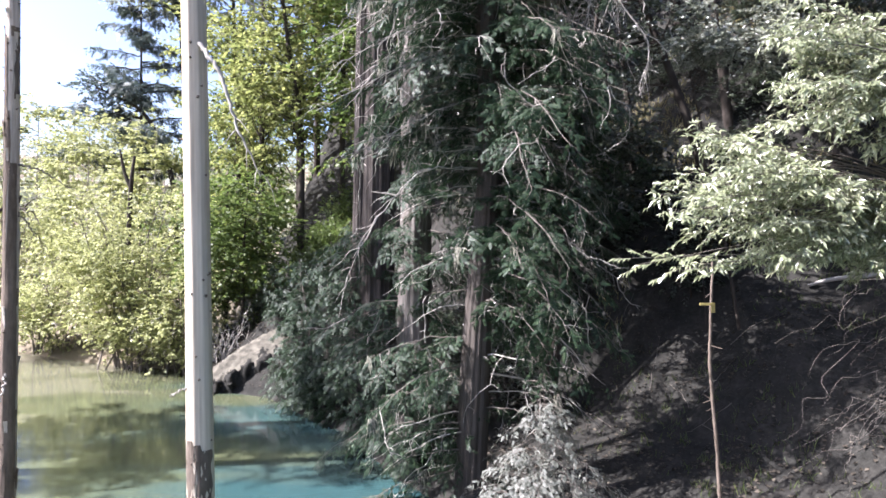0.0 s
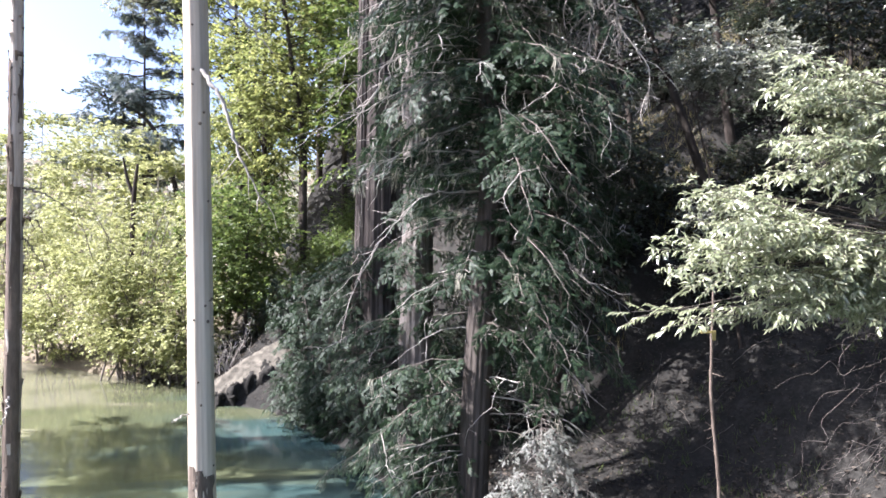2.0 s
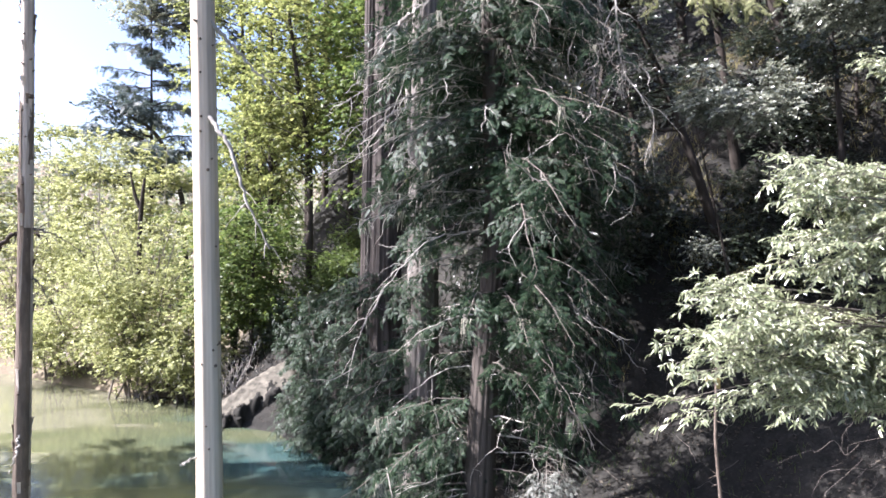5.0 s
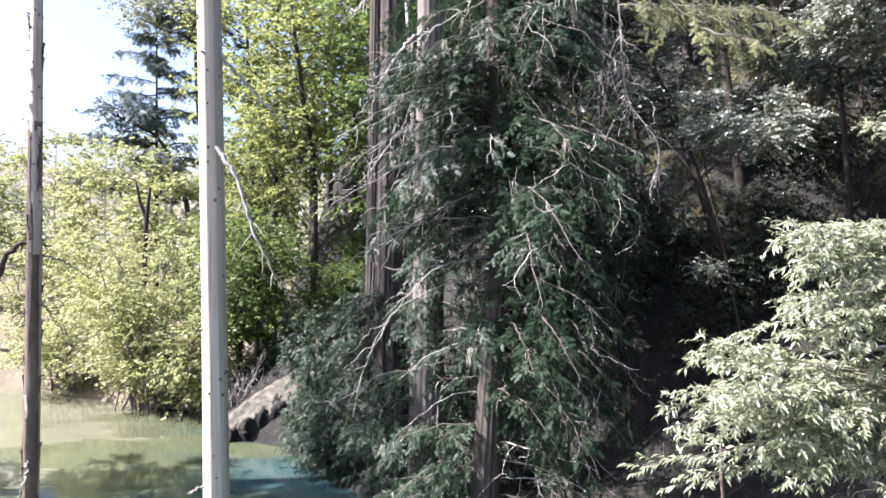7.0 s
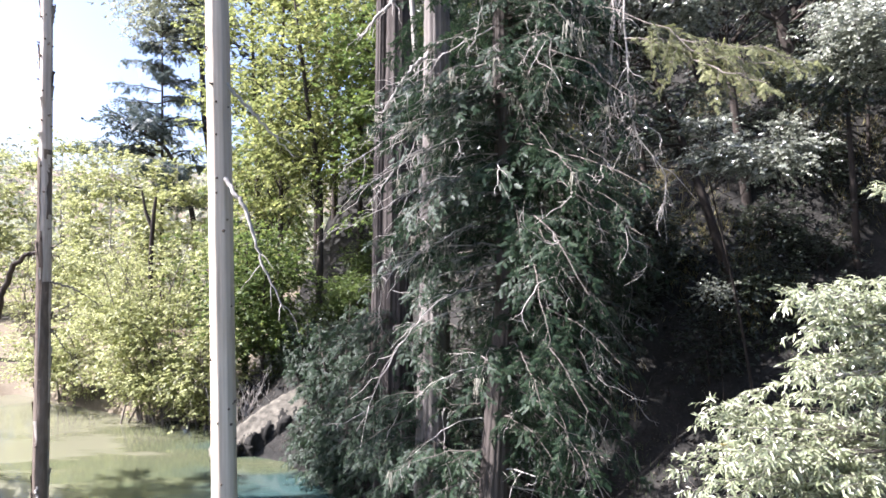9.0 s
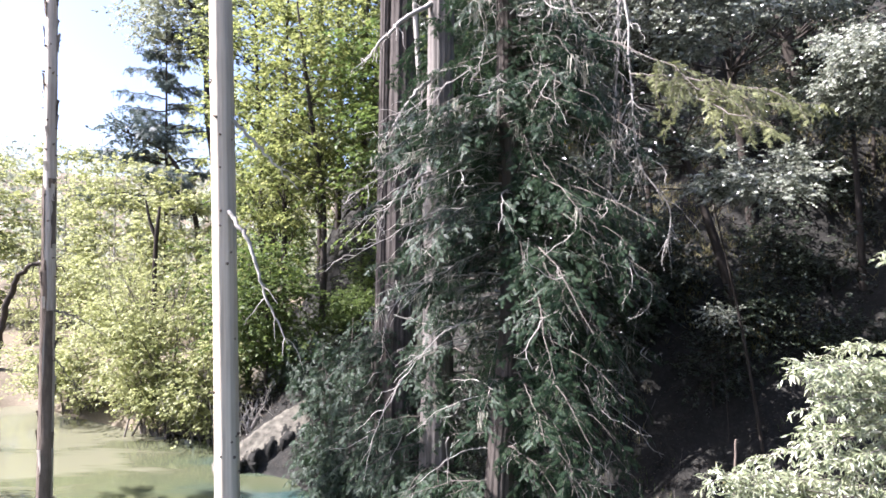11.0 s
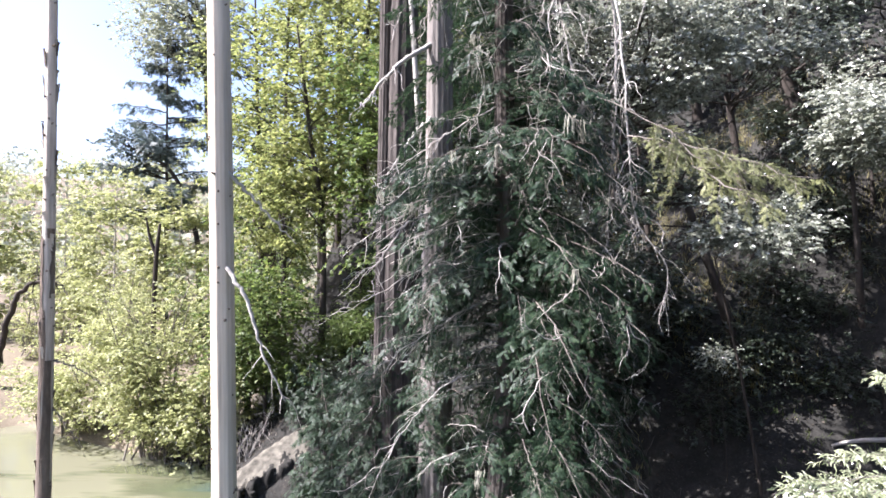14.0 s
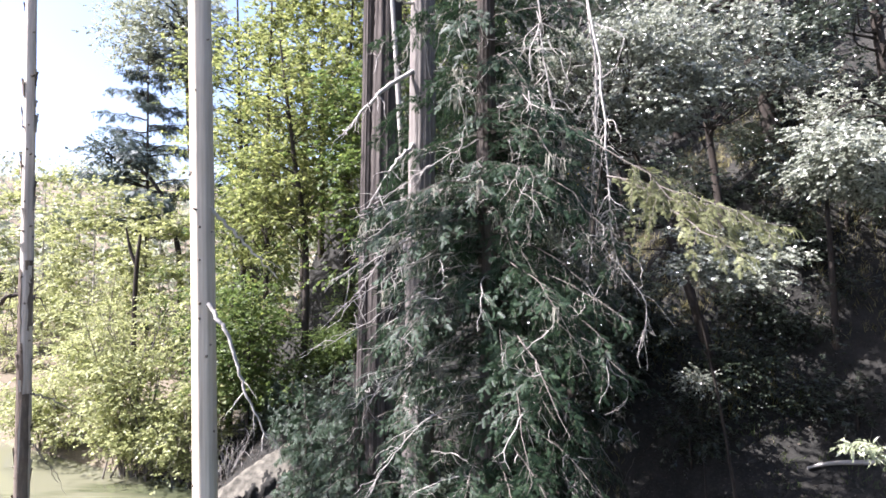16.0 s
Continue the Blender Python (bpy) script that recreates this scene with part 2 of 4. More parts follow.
def wiggle(start, way, length, n=7, droop=0.0, jitter=0.12, rise=0.0):
    """A crooked line that starts along way and sags."""
    t = np.linspace(0, 1, n)[:, None]
    way = np.asarray(way, float) / np.linalg.norm(way)
    step = np.cumsum(rng.normal(0, jitter * length / n, (n, 3)), 0)
    p = np.asarray(start) + way * length * t + step * (t > 0)
    p[:, 2] += (rise * t - droop * t ** 2)[:, 0] * length
    return p


def basis(d, up=None, loose=0.4):
    """Turns whose y runs along d and whose z leans to up."""
    d = unit(np.asarray(d, float))
    n = len(d)
    z = np.tile([0, 0, 1.0], (n, 1)) if up is None else up
    z = unit(z + rng.normal(0, loose, (n, 3)))
    x = unit(np.cross(d, z))
    return np.stack([x, d, np.cross(x, d)], -1)


def scatter(buf, tv, tf, pos, rot, size):
    """Copies of a small template at many places, joined."""
    tv, tf, pos = np.asarray(tv, float), np.asarray(tf, int), np.asarray(pos)
    m, k = len(pos), len(tv)
    v = pos[:, None] + np.einsum("nij,kj->nki", rot, tv) * np.asarray(size).reshape(-1, 1, 1)
    f = tf[None] + (np.arange(m) * k)[:, None, None]
    buf.add(v, f.reshape(-1, tf.shape[1]))


BAY_V = [(0, 0, 0), (0, 0.5, -0.05), (0, 1, -0.24), (-0.13, 0.45, 0.03), (0.13, 0.45, 0.03)]
LEAF_F = [(0, 1, 3), (1, 2, 3), (0, 4, 1), (1, 4, 2)]
BROAD_V = [(0, 0, 0), (-0.36, 0.45, 0.07), (0, 1, -0.1), (0.36, 0.45, 0.07)]
BROAD_F = [(0, 2, 1), (0, 3, 2)]


def frond_template(pairs=6, spread=0.34, thin=0.075):
    v, f = [(-0.012, 0, 0), (0.012, 0, 0), (0.0, 1, -0.1)], []
    tri = [(0, 1, 2)]
    for i in range(pairs):
        y = 0.12 + 0.8 * i / pairs
        l = spread * (1 - 0.55 * i / pairs)
        for s in (-1, 1):
            b = len(v)
            v += [(0, y - thin / 2, -0.1 * y), (s * l * 0.8, y + l * 0.55, -0.1 * y - 0.03), (0, y + thin / 2 + 0.03, -0.1 * y)]
            tri.append((b, b + 1, b + 2) if s > 0 else (b, b + 2, b + 1))
    return v, tri


FROND_V, FROND_F = frond_template(5, 0.36, 0.13)
FROND_FEW_V, FROND_FEW_F = frond_template(4, 0.4, 0.14)


# ---------------------------------------------------------------- lie of the land
SHORE = np.array([(7.5, -30), (6.2, 2), (4.6, 10), (1.2, 16.6), (-1.5, 20.2), (-3.7, 25), (-5.6, 27.2), (-8.6, 31.3), (-13.0, 33.4), (-14.5, 38), (-22, 40.5), (-34, 47), (-33, 40), (-26, 28), (-24, 10), (-24, -30)], float)


def shore_distance(x, y):
    """Metres from the water's edge; land is positive."""
    p = np.stack([np.ravel(x), np.ravel(y)], -1).astype(float)
    best, inside = np.full(len(p), 1e9), np.zeros(len(p), bool)
    for a, b in zip(SHORE, np.roll(SHORE, -1, 0)):
        e = b - a
        t = np.clip(((p - a) @ e) / (e @ e), 0, 1)
        best = np.minimum(best, np.linalg.norm(p - a - t[:, None] * e, axis=1))
        cross = (a[1] > p[:, 1]) != (b[1] > p[:, 1])
        with np.errstate(divide="ignore", invalid="ignore"):
            inside ^= cross & (p[:, 0] < a[0] + (p[:, 1] - a[1]) / (e[1] if e[1] else 1e-9) * e[0])
    return np.where(inside, -best, best).reshape(np.shape(x))


def smooth(a, b, x):
    t = np.clip((x - a) / (b - a), 0, 1)
    return t * t * (3 - 2 * t)


def lumps(x, y):
    return (np.sin(x * 0.9 + 1.3 * np.sin(y * 0.53)) * np.sin(y * 0.8 + 1.7 * np.sin(x * 0.41)) * 0.5
            + 0.3 * np.sin(x * 2.3 + 2 * np.sin(y * 1.1)) * np.sin(y * 2.7 + x * 0.7))


def ground_z(x, y):
    x, y = np.asarray(x, float), np.asarray(y, float)
    d = shore_distance(x, y)
    far_side = smooth(-9, -17, x)
    bench = 6.5 * (1 - smooth(22, 31, y)) + 0.4 + 3.2 * smooth(10, 15, x) * (1 - smooth(25, 30, y))
    up = np.maximum(d, 0)
    steep = 0.22 * np.minimum(up, bench) + 0.95 * np.maximum(up - bench, 0)
    steep = np.minimum(steep, 46 + 0.12 * up)
    gentle = 0.35 * np.minimum(up, 5) + 0.06 * np.minimum(np.maximum(up - 5, 0), 60) + 0.22 * np.clip(up - 90, 0, 220)
    land = steep * (1 - far_side) + gentle * far_side + 0.25 * smooth(0, 0.5, d)
    land = land + lumps(x, y) * 0.28 * smooth(0.3, 5, d)
    bed = -0.5 - 1.2 * smooth(0, 5, -d)
    return np.where(d > 0, land, bed * smooth(0, 0.6, -d) + 0.0)


def gz(x, y):
    return float(ground_z(np.array([x]), np.array([y]))[0])


def build_ground():
    def axis(lo, hi, step, reach):
        core = np.arange(lo, hi, step)
        out = np.geomspace(step, reach, 34).cumsum()
        return np.concatenate([lo - out[::-1], core, hi + out])
    xs, ys = axis(-28, 24, 0.36, 260), axis(6, 50, 0.36, 260)
    X, Y = np.meshgrid(xs, ys, indexing="ij")
    Z = ground_z(X, Y)
    Z += np.where(Z > 0.2, rng.normal(0, 0.03, Z.shape), 0)
    n, m = X.shape
    i, j = np.meshgrid(np.arange(n - 1), np.arange(m - 1), indexing="ij")
    q = np.stack([i * m + j, (i + 1) * m + j, (i + 1) * m + j + 1, i * m + j + 1], -1).reshape(-1, 4)
    b = Buf()
    b.add(np.stack([X, Y, Z], -1), q)
    tagged(new("ground", b.mesh("ground", M_GROUND, True)), "steep forest slope of soil and leaf litter above the pond, coloured dark for shade", "ground", kind="structure")


build_ground()
wb = Buf()
wx, wy = np.meshgrid(np.linspace(-40, 12, 40), np.linspace(-32, 56, 40), indexing="ij")
ii, jj = np.meshgrid(np.arange(39), np.arange(39), indexing="ij")
wb.add(np.stack([wx, wy, np.zeros_like(wx)], -1), np.stack([ii * 40 + jj, (ii + 1) * 40 + jj, (ii + 1) * 40 + jj + 1, ii * 40 + jj + 1], -1).reshape(-1, 4))
tagged(new("water", wb.mesh("water", M_WATER, True)), "still murky green pond water with faint ripples", "water", kind="structure")


# ---------------------------------------------------------------- dead trees standing in the pond
def dead_tree(base, top, r0, r1, label, stubs, bark=(), skin=M_GREY_WOOD):
    at = (base[0], base[1], -0.8)
    t = thing("dead_tree", label, "dead tree", "bare dead trees in the pond", at=at)
    axis = spline([(base[0], base[1], -0.8), (base[0] * 0.5 + top[0] * 0.5 + 0.05, base[1] * 0.5 + top[1] * 0.5, top[2] * 0.45), top], 110)
    b = Buf()
    tube(b, axis, [r0 * 1.12, r0, (r0 + r1) * 0.52, r1], 64, 0.02, 6)
    part("trunk", b, skin, t, smooth=True)

    def on(z):
        return np.array([np.interp(z, axis[:, 2], axis[:, k]) for k in range(3)]), np.interp(z, [0, top[2]], [r0, r1])
    for z, ang, ln, rad in stubs:
        c, r = on(z)
        w = np.array([math.cos(ang), math.sin(ang), 0.15])
        kb = Buf()
        tube(kb, [c + w * r * 0.8, c + w * (r + 0.03), c + w * (r + ln)], [rad * 1.6, rad * 1.1, rad * 0.5], 8)
        part("knot", kb, M_OLD_BARK, t)
    for z0, z1, a0, width in bark:
        c, _ = on((z0 + z1) / 2)
        pb = Buf()
        nz, na = 14, 7
        zz, aa = np.meshgrid(np.linspace(z0, z1, nz), np.linspace(-0.5, 0.5, na), indexing="ij")
        ragged = 1 + 0.35 * np.sin(zz * 9 + a0) + rng.normal(0, 0.1, zz.shape)
        ang = a0 + aa * width * np.clip(ragged, 0.4, 1.6)
        for off, flip in ((0.035, 1), (-0.02, -1)):
            rr = np.interp(zz, [0, top[2]], [r0, r1]) + off + rng.normal(0, 0.006, zz.shape)
            cx = np.interp(zz, axis[:, 2], axis[:, 0])
            cy = np.interp(zz, axis[:, 2], axis[:, 1])
            i, j = np.meshgrid(np.arange(nz - 1), np.arange(na - 1), indexing="ij")
            q = np.stack([i * na + j, i * na + j + 1, (i + 1) * na + j + 1, (i + 1) * na + j], -1).reshape(-1, 4)
            pb.add(np.stack([cx + rr * np.cos(ang), cy + rr * np.sin(ang), zz], -1), q[:, ::flip])
        part("bark_plate", pb, M_OLD_BARK, t, "flaking brown bark left on the wood")
    return t, on


pole_a, on_a = dead_tree((-5.82, 15.4), (-6.24, 15.4, 23.5), 0.292, 0.25, "tall pale barkless dead trunk standing in the pond",
                         [(rng.uniform(1.2, 22), rng.uniform(-3.1, 0.2), rng.uniform(0.02, 0.1), rng.uniform(0.015, 0.035)) for _ in range(44)],
                         [(0.2, 2.75, -2.1, 0.9), (0.2, 2.5, -0.75, 0.9), (0.3, 2.65, -1.4, 0.5), (0.2, 2.3, -2.9, 0.7)])
pole_b, on_b = dead_tree((-11.78, 17.2), (-11.55, 17.2, 24.0), 0.185, 0.12, "slim dead trunk with peeling bark standing in the pond",
                         [(rng.uniform(1.2, 22), rng.uniform(-3.1, 0.2), rng.uniform(0.03, 0.14), rng.uniform(0.015, 0.03)) for _ in range(50)],
                         [(rng.uniform(0.5, 12) + k * 0.0, rng.uniform(12.2, 13.4), a, 0.7) for k, a in enumerate((-2.6, -0.4))] + [(0.2, 11.0, -2.1, 1.3), (0.2, 9.6, -0.9, 1.2), (0.3, 10.2, -3.0, 0.9), (10.0, 13, -2.0, 0.5)], M_PEELED)


for k in range(46):
    z, ang = rng.uniform(0.8, 22), rng.choice([rng.uniform(-0.5, 0.3), rng.uniform(-3.4, -2.7), rng.uniform(-2.6, -0.6)])
    c, r = on_b(z)
    h, wd = rng.uniform(0.15, 0.7), rng.uniform(0.25, 0.6)
    fb = Buf()
    zz, aa = np.meshgrid(np.linspace(-h / 2, h / 2, 6), np.linspace(-wd / 2, wd / 2, 4), indexing="ij")
    lift = 0.012 + 0.05 * (zz / h + 0.5) ** 2 + rng.normal(0, 0.006, zz.shape)
    ring = []
    for off in (0.022, 0.0):
        rr = r * 1.02 + lift + off
        ring.append(np.stack([c[0] + rr * np.cos(ang + aa), c[1] + rr * np.sin(ang + aa), z + zz], -1))
    i, j = np.meshgrid(np.arange(5), np.arange(3), indexing="ij")
    q = np.stack([i * 4 + j, i * 4 + j + 1, (i + 1) * 4 + j + 1, (i + 1) * 4 + j], -1).reshape(-1, 4)
    fb.add(ring[0], q)
    fb.add(ring[1], q[:, ::-1])
    part("bark_flake", fb, M_PEELED if k % 2 else M_OLD_BARK, pole_b)


def dead_branch(tree, start, mids, r, forks=5, material=M_TWIG, name="dead_branch"):
    """A bare branch with its twigs as pieces of their own."""
    b = Buf()
    line = spline([start, *mids], 30)
    line[1:-1] += rng.normal(0, 0.022, (28, 3))
    tube(b, line, [r, r * 0.7, r * 0.25], 7)
    branch = part(name, b, material, tree, "bare pale broken branch")
    for _ in range(forks):
        i = rng.integers(8, 29)
        w = unit(line[i] - line[i - 2]) + rng.normal(0, 0.55, 3)
        tb = Buf()
        tube(tb, spline(wiggle(line[i], w, rng.uniform(0.25, 0.9), 6, 0.3, 0.3), 12), [max(r * 0.3, 0.008), 0.004], 4)
        part("twig", tb, material, branch)


c, r = on_a(12.2)
dead_branch(pole_a, c + (r * 0.7, -0.2, 0), [c + (0.75, -0.4, -0.75), c + (1.2, -0.5, -2.0), c + (1.75, -0.5, -3.2)], 0.06)
c, r = on_a(14.6)
dead_branch(pole_a, c + (r * 0.7, -0.1, 0), [c + (0.9, 0.2, -0.8), c + (1.8, 0.4, -1.8)], 0.05, 3)
c, r = on_a(4.0)
dead_branch(pole_a, c + (-r * 0.8, -0.2, 0), [c + (-0.45, -0.3, -0.12), c + (-0.6, -0.3, -0.2)], 0.025, 0)
c, r = on_b(4.0)
dead_branch(pole_b, c + (0, -r, 0), [c + (0.12, -0.4, -0.4), c + (-0.1, -0.4, -1.0)], 0.035, 0)
c, r = on_b(9.6)
dead_branch(pole_b, c + (r * 0.7, 0, 0), [c + (0.8, 0, -0.2), c + (1.6, 0.1, -0.7)], 0.03, 3, M_TWIG_BROWN)
c, r = on_b(8.3)
dead_branch(pole_b, c + (r * 0.7, 0, 0), [c + (0.5, 0, -0.4), c + (0.9, 0.1, -1.2)], 0.025, 2, M_TWIG_BROWN)


# ---------------------------------------------------------------- conifers
def conifer_limb(wood_buf, leaf_buf, start, way, length, droop, r, frond=0.17, gap=0.1, dense=1.0, hang=0.3, rise=0.15, few=False, bare=0.0):
    """A limb with flat feathery sprays set along it, and bare stretches between."""
    line = wiggle(start, way, length, 12, droop, 0.16, rise)
    tube(wood_buf, line, [r, r * 0.6, r * 0.15], 6)
    seg = spline(line, max(int(length / gap), 6))
    tan = unit(np.gradient(seg, axis=0))
    pos, dirs, ups = [], [], []
    patchy, wave = rng.uniform(0, 6.28), rng.uniform(0.35, 0.7)
    for i in range(2, len(seg)):
        t = i / len(seg)
        if t < bare + 0.06 or rng.random() > dense or math.sin(i * wave + patchy) < -0.35:
            continue
        side = np.cross(tan[i], (0, 0, 1))
        side /= np.linalg.norm(side) + 1e-9
        s = (-1) ** i
        l2 = (0.26 + 0.3 * length * (1 - t) * (0.4 + t)) * rng.uniform(0.4, 1.35)
        w = side * s * rng.uniform(0.5, 1.1) + tan[i] * 0.7 + np.array([0, 0, hang * rng.uniform(-1.2, 0.5)])
        n2 = max(int(l2 / (0.06 if not few else 0.15)), 2)
        sub = wiggle(seg[i], w, l2, n2 + 1, 0.35, 0.25)
        if l2 > 0.3:
            tube(wood_buf, sub[:: max(1, n2 // 3)], [0.008, 0.003], 3, caps=False)
        d2 = unit(np.gradient(sub, axis=0))
        flat = unit(np.cross(unit(sub[-1] - sub[0]), side * s + rng.normal(0, 0.3, 3)))
        flat = flat if flat[2] > 0 else -flat
        for k in range(1, n2 + 1):
            pos.append(sub[k] + rng.normal(0, 0.012, 3))
            q = np.cross(d2[k], flat) * (-1) ** k
            dirs.append(d2[k] * 0.75 + q * rng.uniform(0.3, 0.9) + (0, 0, -0.15) + rng.normal(0, 0.14, 3))
            ups.append(flat)
    if pos:
        tv, tf = (FROND_FEW_V, FROND_FEW_F) if few else (FROND_V, FROND_F)
        scatter(leaf_buf, tv, tf, pos, basis(dirs, np.array(ups), 0.22), frond * rng.uniform(0.55, 1.3, len(pos)))
    return line


def kinked(start, way, length, n, bend):
    """A dead twig that turns sharply at its joints."""
    way = unit(np.asarray(way, float))
    p = [np.asarray(start, float)]
    for _ in range(n):
        way = unit(way + rng.normal(0, bend, 3) + (0, 0, -0.12))
        p.append(p[-1] + way * length / n * rng.uniform(0.6, 1.4))
    return np.array(p)


def hanging_twigs(buf, points, count, lo=0.5, hi=2.2, r=0.012):
    for _ in range(count):
        p = points[rng.integers(len(points))]
        l = lo + (hi - lo) * rng.random() ** 1.6
        rr = r * rng.uniform(0.5, 1.25)
        a = rng.uniform(0, 6.28)
        line = kinked(p, (math.cos(a) * 0.7, math.sin(a) * 0.7, -0.8), l, 8, 0.38)
        tube(buf, line, [rr, rr * 0.8, rr * 0.3], 4, caps=False)
        for _ in range(rng.integers(1, 6)):
            i = rng.integers(1, 8)
            tube(buf, kinked(line[i], rng.normal(0, 1, 3) * (1, 1, 0.5), l * rng.uniform(0.1, 0.35), 4, 0.45), [rr * 0.6, rr * 0.2], 3, caps=False)


def lichen(buf, points, count, size=0.45):
    """Pale beards that hang from the limbs, each of several strands."""
    for _ in range(count):
        p = points[rng.integers(len(points))]
        for _ in range(11):
            l = size * rng.uniform(0.4, 1.3)
            line = wiggle(p + rng.normal(0, 0.07, 3) * (1, 1, 0.2), (rng.normal(0, 0.16), rng.normal(0, 0.16), -1), l, 5, 0, 0.15)
            tube(buf, line, [0.01, 0.013, 0.004], 4, caps=False)


def redwood(label, axis_pts, radii, limbs, material=M_REDWOOD, needle=M_NEEDLE, flute=0.036, lobes=17, sides=88, hang=0, beards=0, dead=()):
    axis = spline(axis_pts, 150)
    t = thing("redwood_tree", label, "redwood tree", "redwoods by the pond", at=tuple(axis[0]))
    b = Buf()
    tube(b, axis, radii, sides, flute, lobes)
    part("trunk", b, material, t, smooth=False)
    lb, all_pts = Buf(), []
    for z, az, length, droop, dense in limbs:
        p = np.array([np.interp(z, axis[:, 2], axis[:, k]) for k in range(3)])
        wbuf = Buf()
        way = (math.cos(az), math.sin(az), 0.05)
        high = z > 22
        line = conifer_limb(wbuf, lb, p, way, length, droop, (0.006 * length + 0.006), 0.55 if high else 0.24, 0.2 if high else 0.08, dense, few=high)
        part("limb", wbuf, M_TWIG if dense < 0.65 else M_TWIG_BROWN, t)
        all_pts.append(line[3:])
    if lb.n:
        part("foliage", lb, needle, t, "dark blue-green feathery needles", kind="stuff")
    if all_pts:
        pts = np.concatenate(all_pts)
        if hang:
            hb = Buf()
            hanging_twigs(hb, pts, hang, 0.3, 2.2, 0.014)
            part("twig_tangle", hb, M_TWIG, t, "tangled bare grey hanging twigs", kind="stuff")
        if beards:
            vb = Buf()
            lichen(vb, pts, beards)
            part("lichen", vb, M_LICHEN, t, "pale green beard lichen", kind="stuff")
    return t, axis


def main_limbs():
    out = []
    for k in range(112):
        z = 0.9 + 20.5 * (k / 112) ** 0.95
        side = rng.random()
        if side < 0.44:
            az = rng.uniform(-195, -150 if z < 13 else -118)
        elif side < 0.8:
            az = rng.uniform(-62, 20)
        elif side < 0.92:
            az = rng.uniform(10, 175)
        else:
            az = rng.uniform(-120, -60)
            if z < 7:
                continue
        left = math.cos(radians(az)) < -0.3
        length = rng.uniform(2.0, 4.4 if not left else 3.7) * (1 - 0.008 * z)
        if left and z > 15.5:
            length *= 0.5
        out.append((z, radians(az), length, rng.uniform(0.2, 0.6), rng.choice([rng.uniform(0.15, 0.5), 1.0], p=[0.34, 0.66])))
    for _ in range(17):
        out.append((rng.uniform(5, 16), radians(rng.uniform(-72, -28)), rng.uniform(3.0, 4.4), rng.uniform(0.4, 0.8), 1.0))
    for _ in range(9):
        out.append((rng.uniform(10.5, 15.5), radians(rng.uniform(-185, -140)), rng.uniform(2.8, 4.0), rng.uniform(0.4, 0.7), 1.0))
    for _ in range(9):
        out.append((rng.uniform(8.5, 14), radians(rng.uniform(-84, -46)), rng.uniform(3.6, 4.7), rng.uniform(0.4, 0.7), 1.0))
    for _ in range(9):
        out.append((rng.uniform(10, 20), radians(rng.uniform(-118, -62)), rng.uniform(1.6, 3.2), rng.uniform(0.5, 0.9), 1.0))
    for _ in range(20):
        out.append((rng.uniform(5.0, 10.0), radians(rng.uniform(-66, -8)), rng.uniform(2.0, 3.6), rng.uniform(0.5, 0.9), rng.choice([0.5, 1.0])))
    for _ in range(10):
        out.append((rng.uniform(8.0, 11.0), radians(rng.uniform(-15, 25)), rng.uniform(3.6, 4.4), rng.uniform(0.3, 0.5), 1.0))
    for _ in range(14):
        out.append((rng.uniform(12.5, 17.5), radians(rng.uniform(-75, -18)), rng.uniform(2.8, 4.0), rng.uniform(0.3, 0.6), 1.0))
    for _ in range(18):
        out.append((rng.uniform(10.0, 15.4), radians(rng.uniform(-205, -160)), rng.uniform(2.6, 3.9), rng.uniform(0.25, 0.55), rng.choice([0.6, 1.0])))
    for _ in range(58):
        out.append((rng.uniform(7.0, 21.5), radians(rng.uniform(15, 165)), rng.uniform(2.4, 3.8), rng.uniform(0.2, 0.5), 1.0))
    for _ in range(8):
        out.append((rng.uniform(24.5, 29.5), radians(rng.uniform(0, 360)), rng.uniform(1.2, 2.4), 0.3, 1.0))
    return out


main_redwood, main_axis = redwood("redwood with drooping mossy limbs and tangled bare twigs",
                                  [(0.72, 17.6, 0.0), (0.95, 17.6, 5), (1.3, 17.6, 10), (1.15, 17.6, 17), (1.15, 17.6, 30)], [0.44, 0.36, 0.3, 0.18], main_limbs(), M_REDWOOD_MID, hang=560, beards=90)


def few_limbs(n, z0, z1, lo, hi, dense=0.9, side=None):
    return [(rng.uniform(z0, z1), radians(rng.uniform(*(side or (-180, 180)))), rng.uniform(lo, hi), rng.uniform(0.2, 0.6), dense) for _ in range(n)]


pale_redwood, pale_axis = redwood("straight redwood with grey weathered bark beside the pond", [(-1.05, 22.2, 0.6), (-0.92, 22.2, 10), (-0.82, 22.2, 20), (-0.8, 22.2, 36)], [0.64, 0.5, 0.44, 0.28],
                                  few_limbs(36, 1.2, 11.5, 1.8, 3.3, 1.0, (-180, -20)) + few_limbs(44, 12, 23, 1.8, 3.6, 1.0, (-15, 150)) + few_limbs(12, 24.5, 35, 2.0, 3.4, 1.0), M_REDWOOD_PALE, hang=50, beards=16)
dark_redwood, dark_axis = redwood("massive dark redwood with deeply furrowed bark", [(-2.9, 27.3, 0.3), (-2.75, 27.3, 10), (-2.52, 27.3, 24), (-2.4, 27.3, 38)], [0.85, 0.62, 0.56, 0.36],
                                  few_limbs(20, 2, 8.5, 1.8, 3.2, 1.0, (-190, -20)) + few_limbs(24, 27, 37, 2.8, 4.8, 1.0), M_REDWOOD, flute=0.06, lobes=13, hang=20)
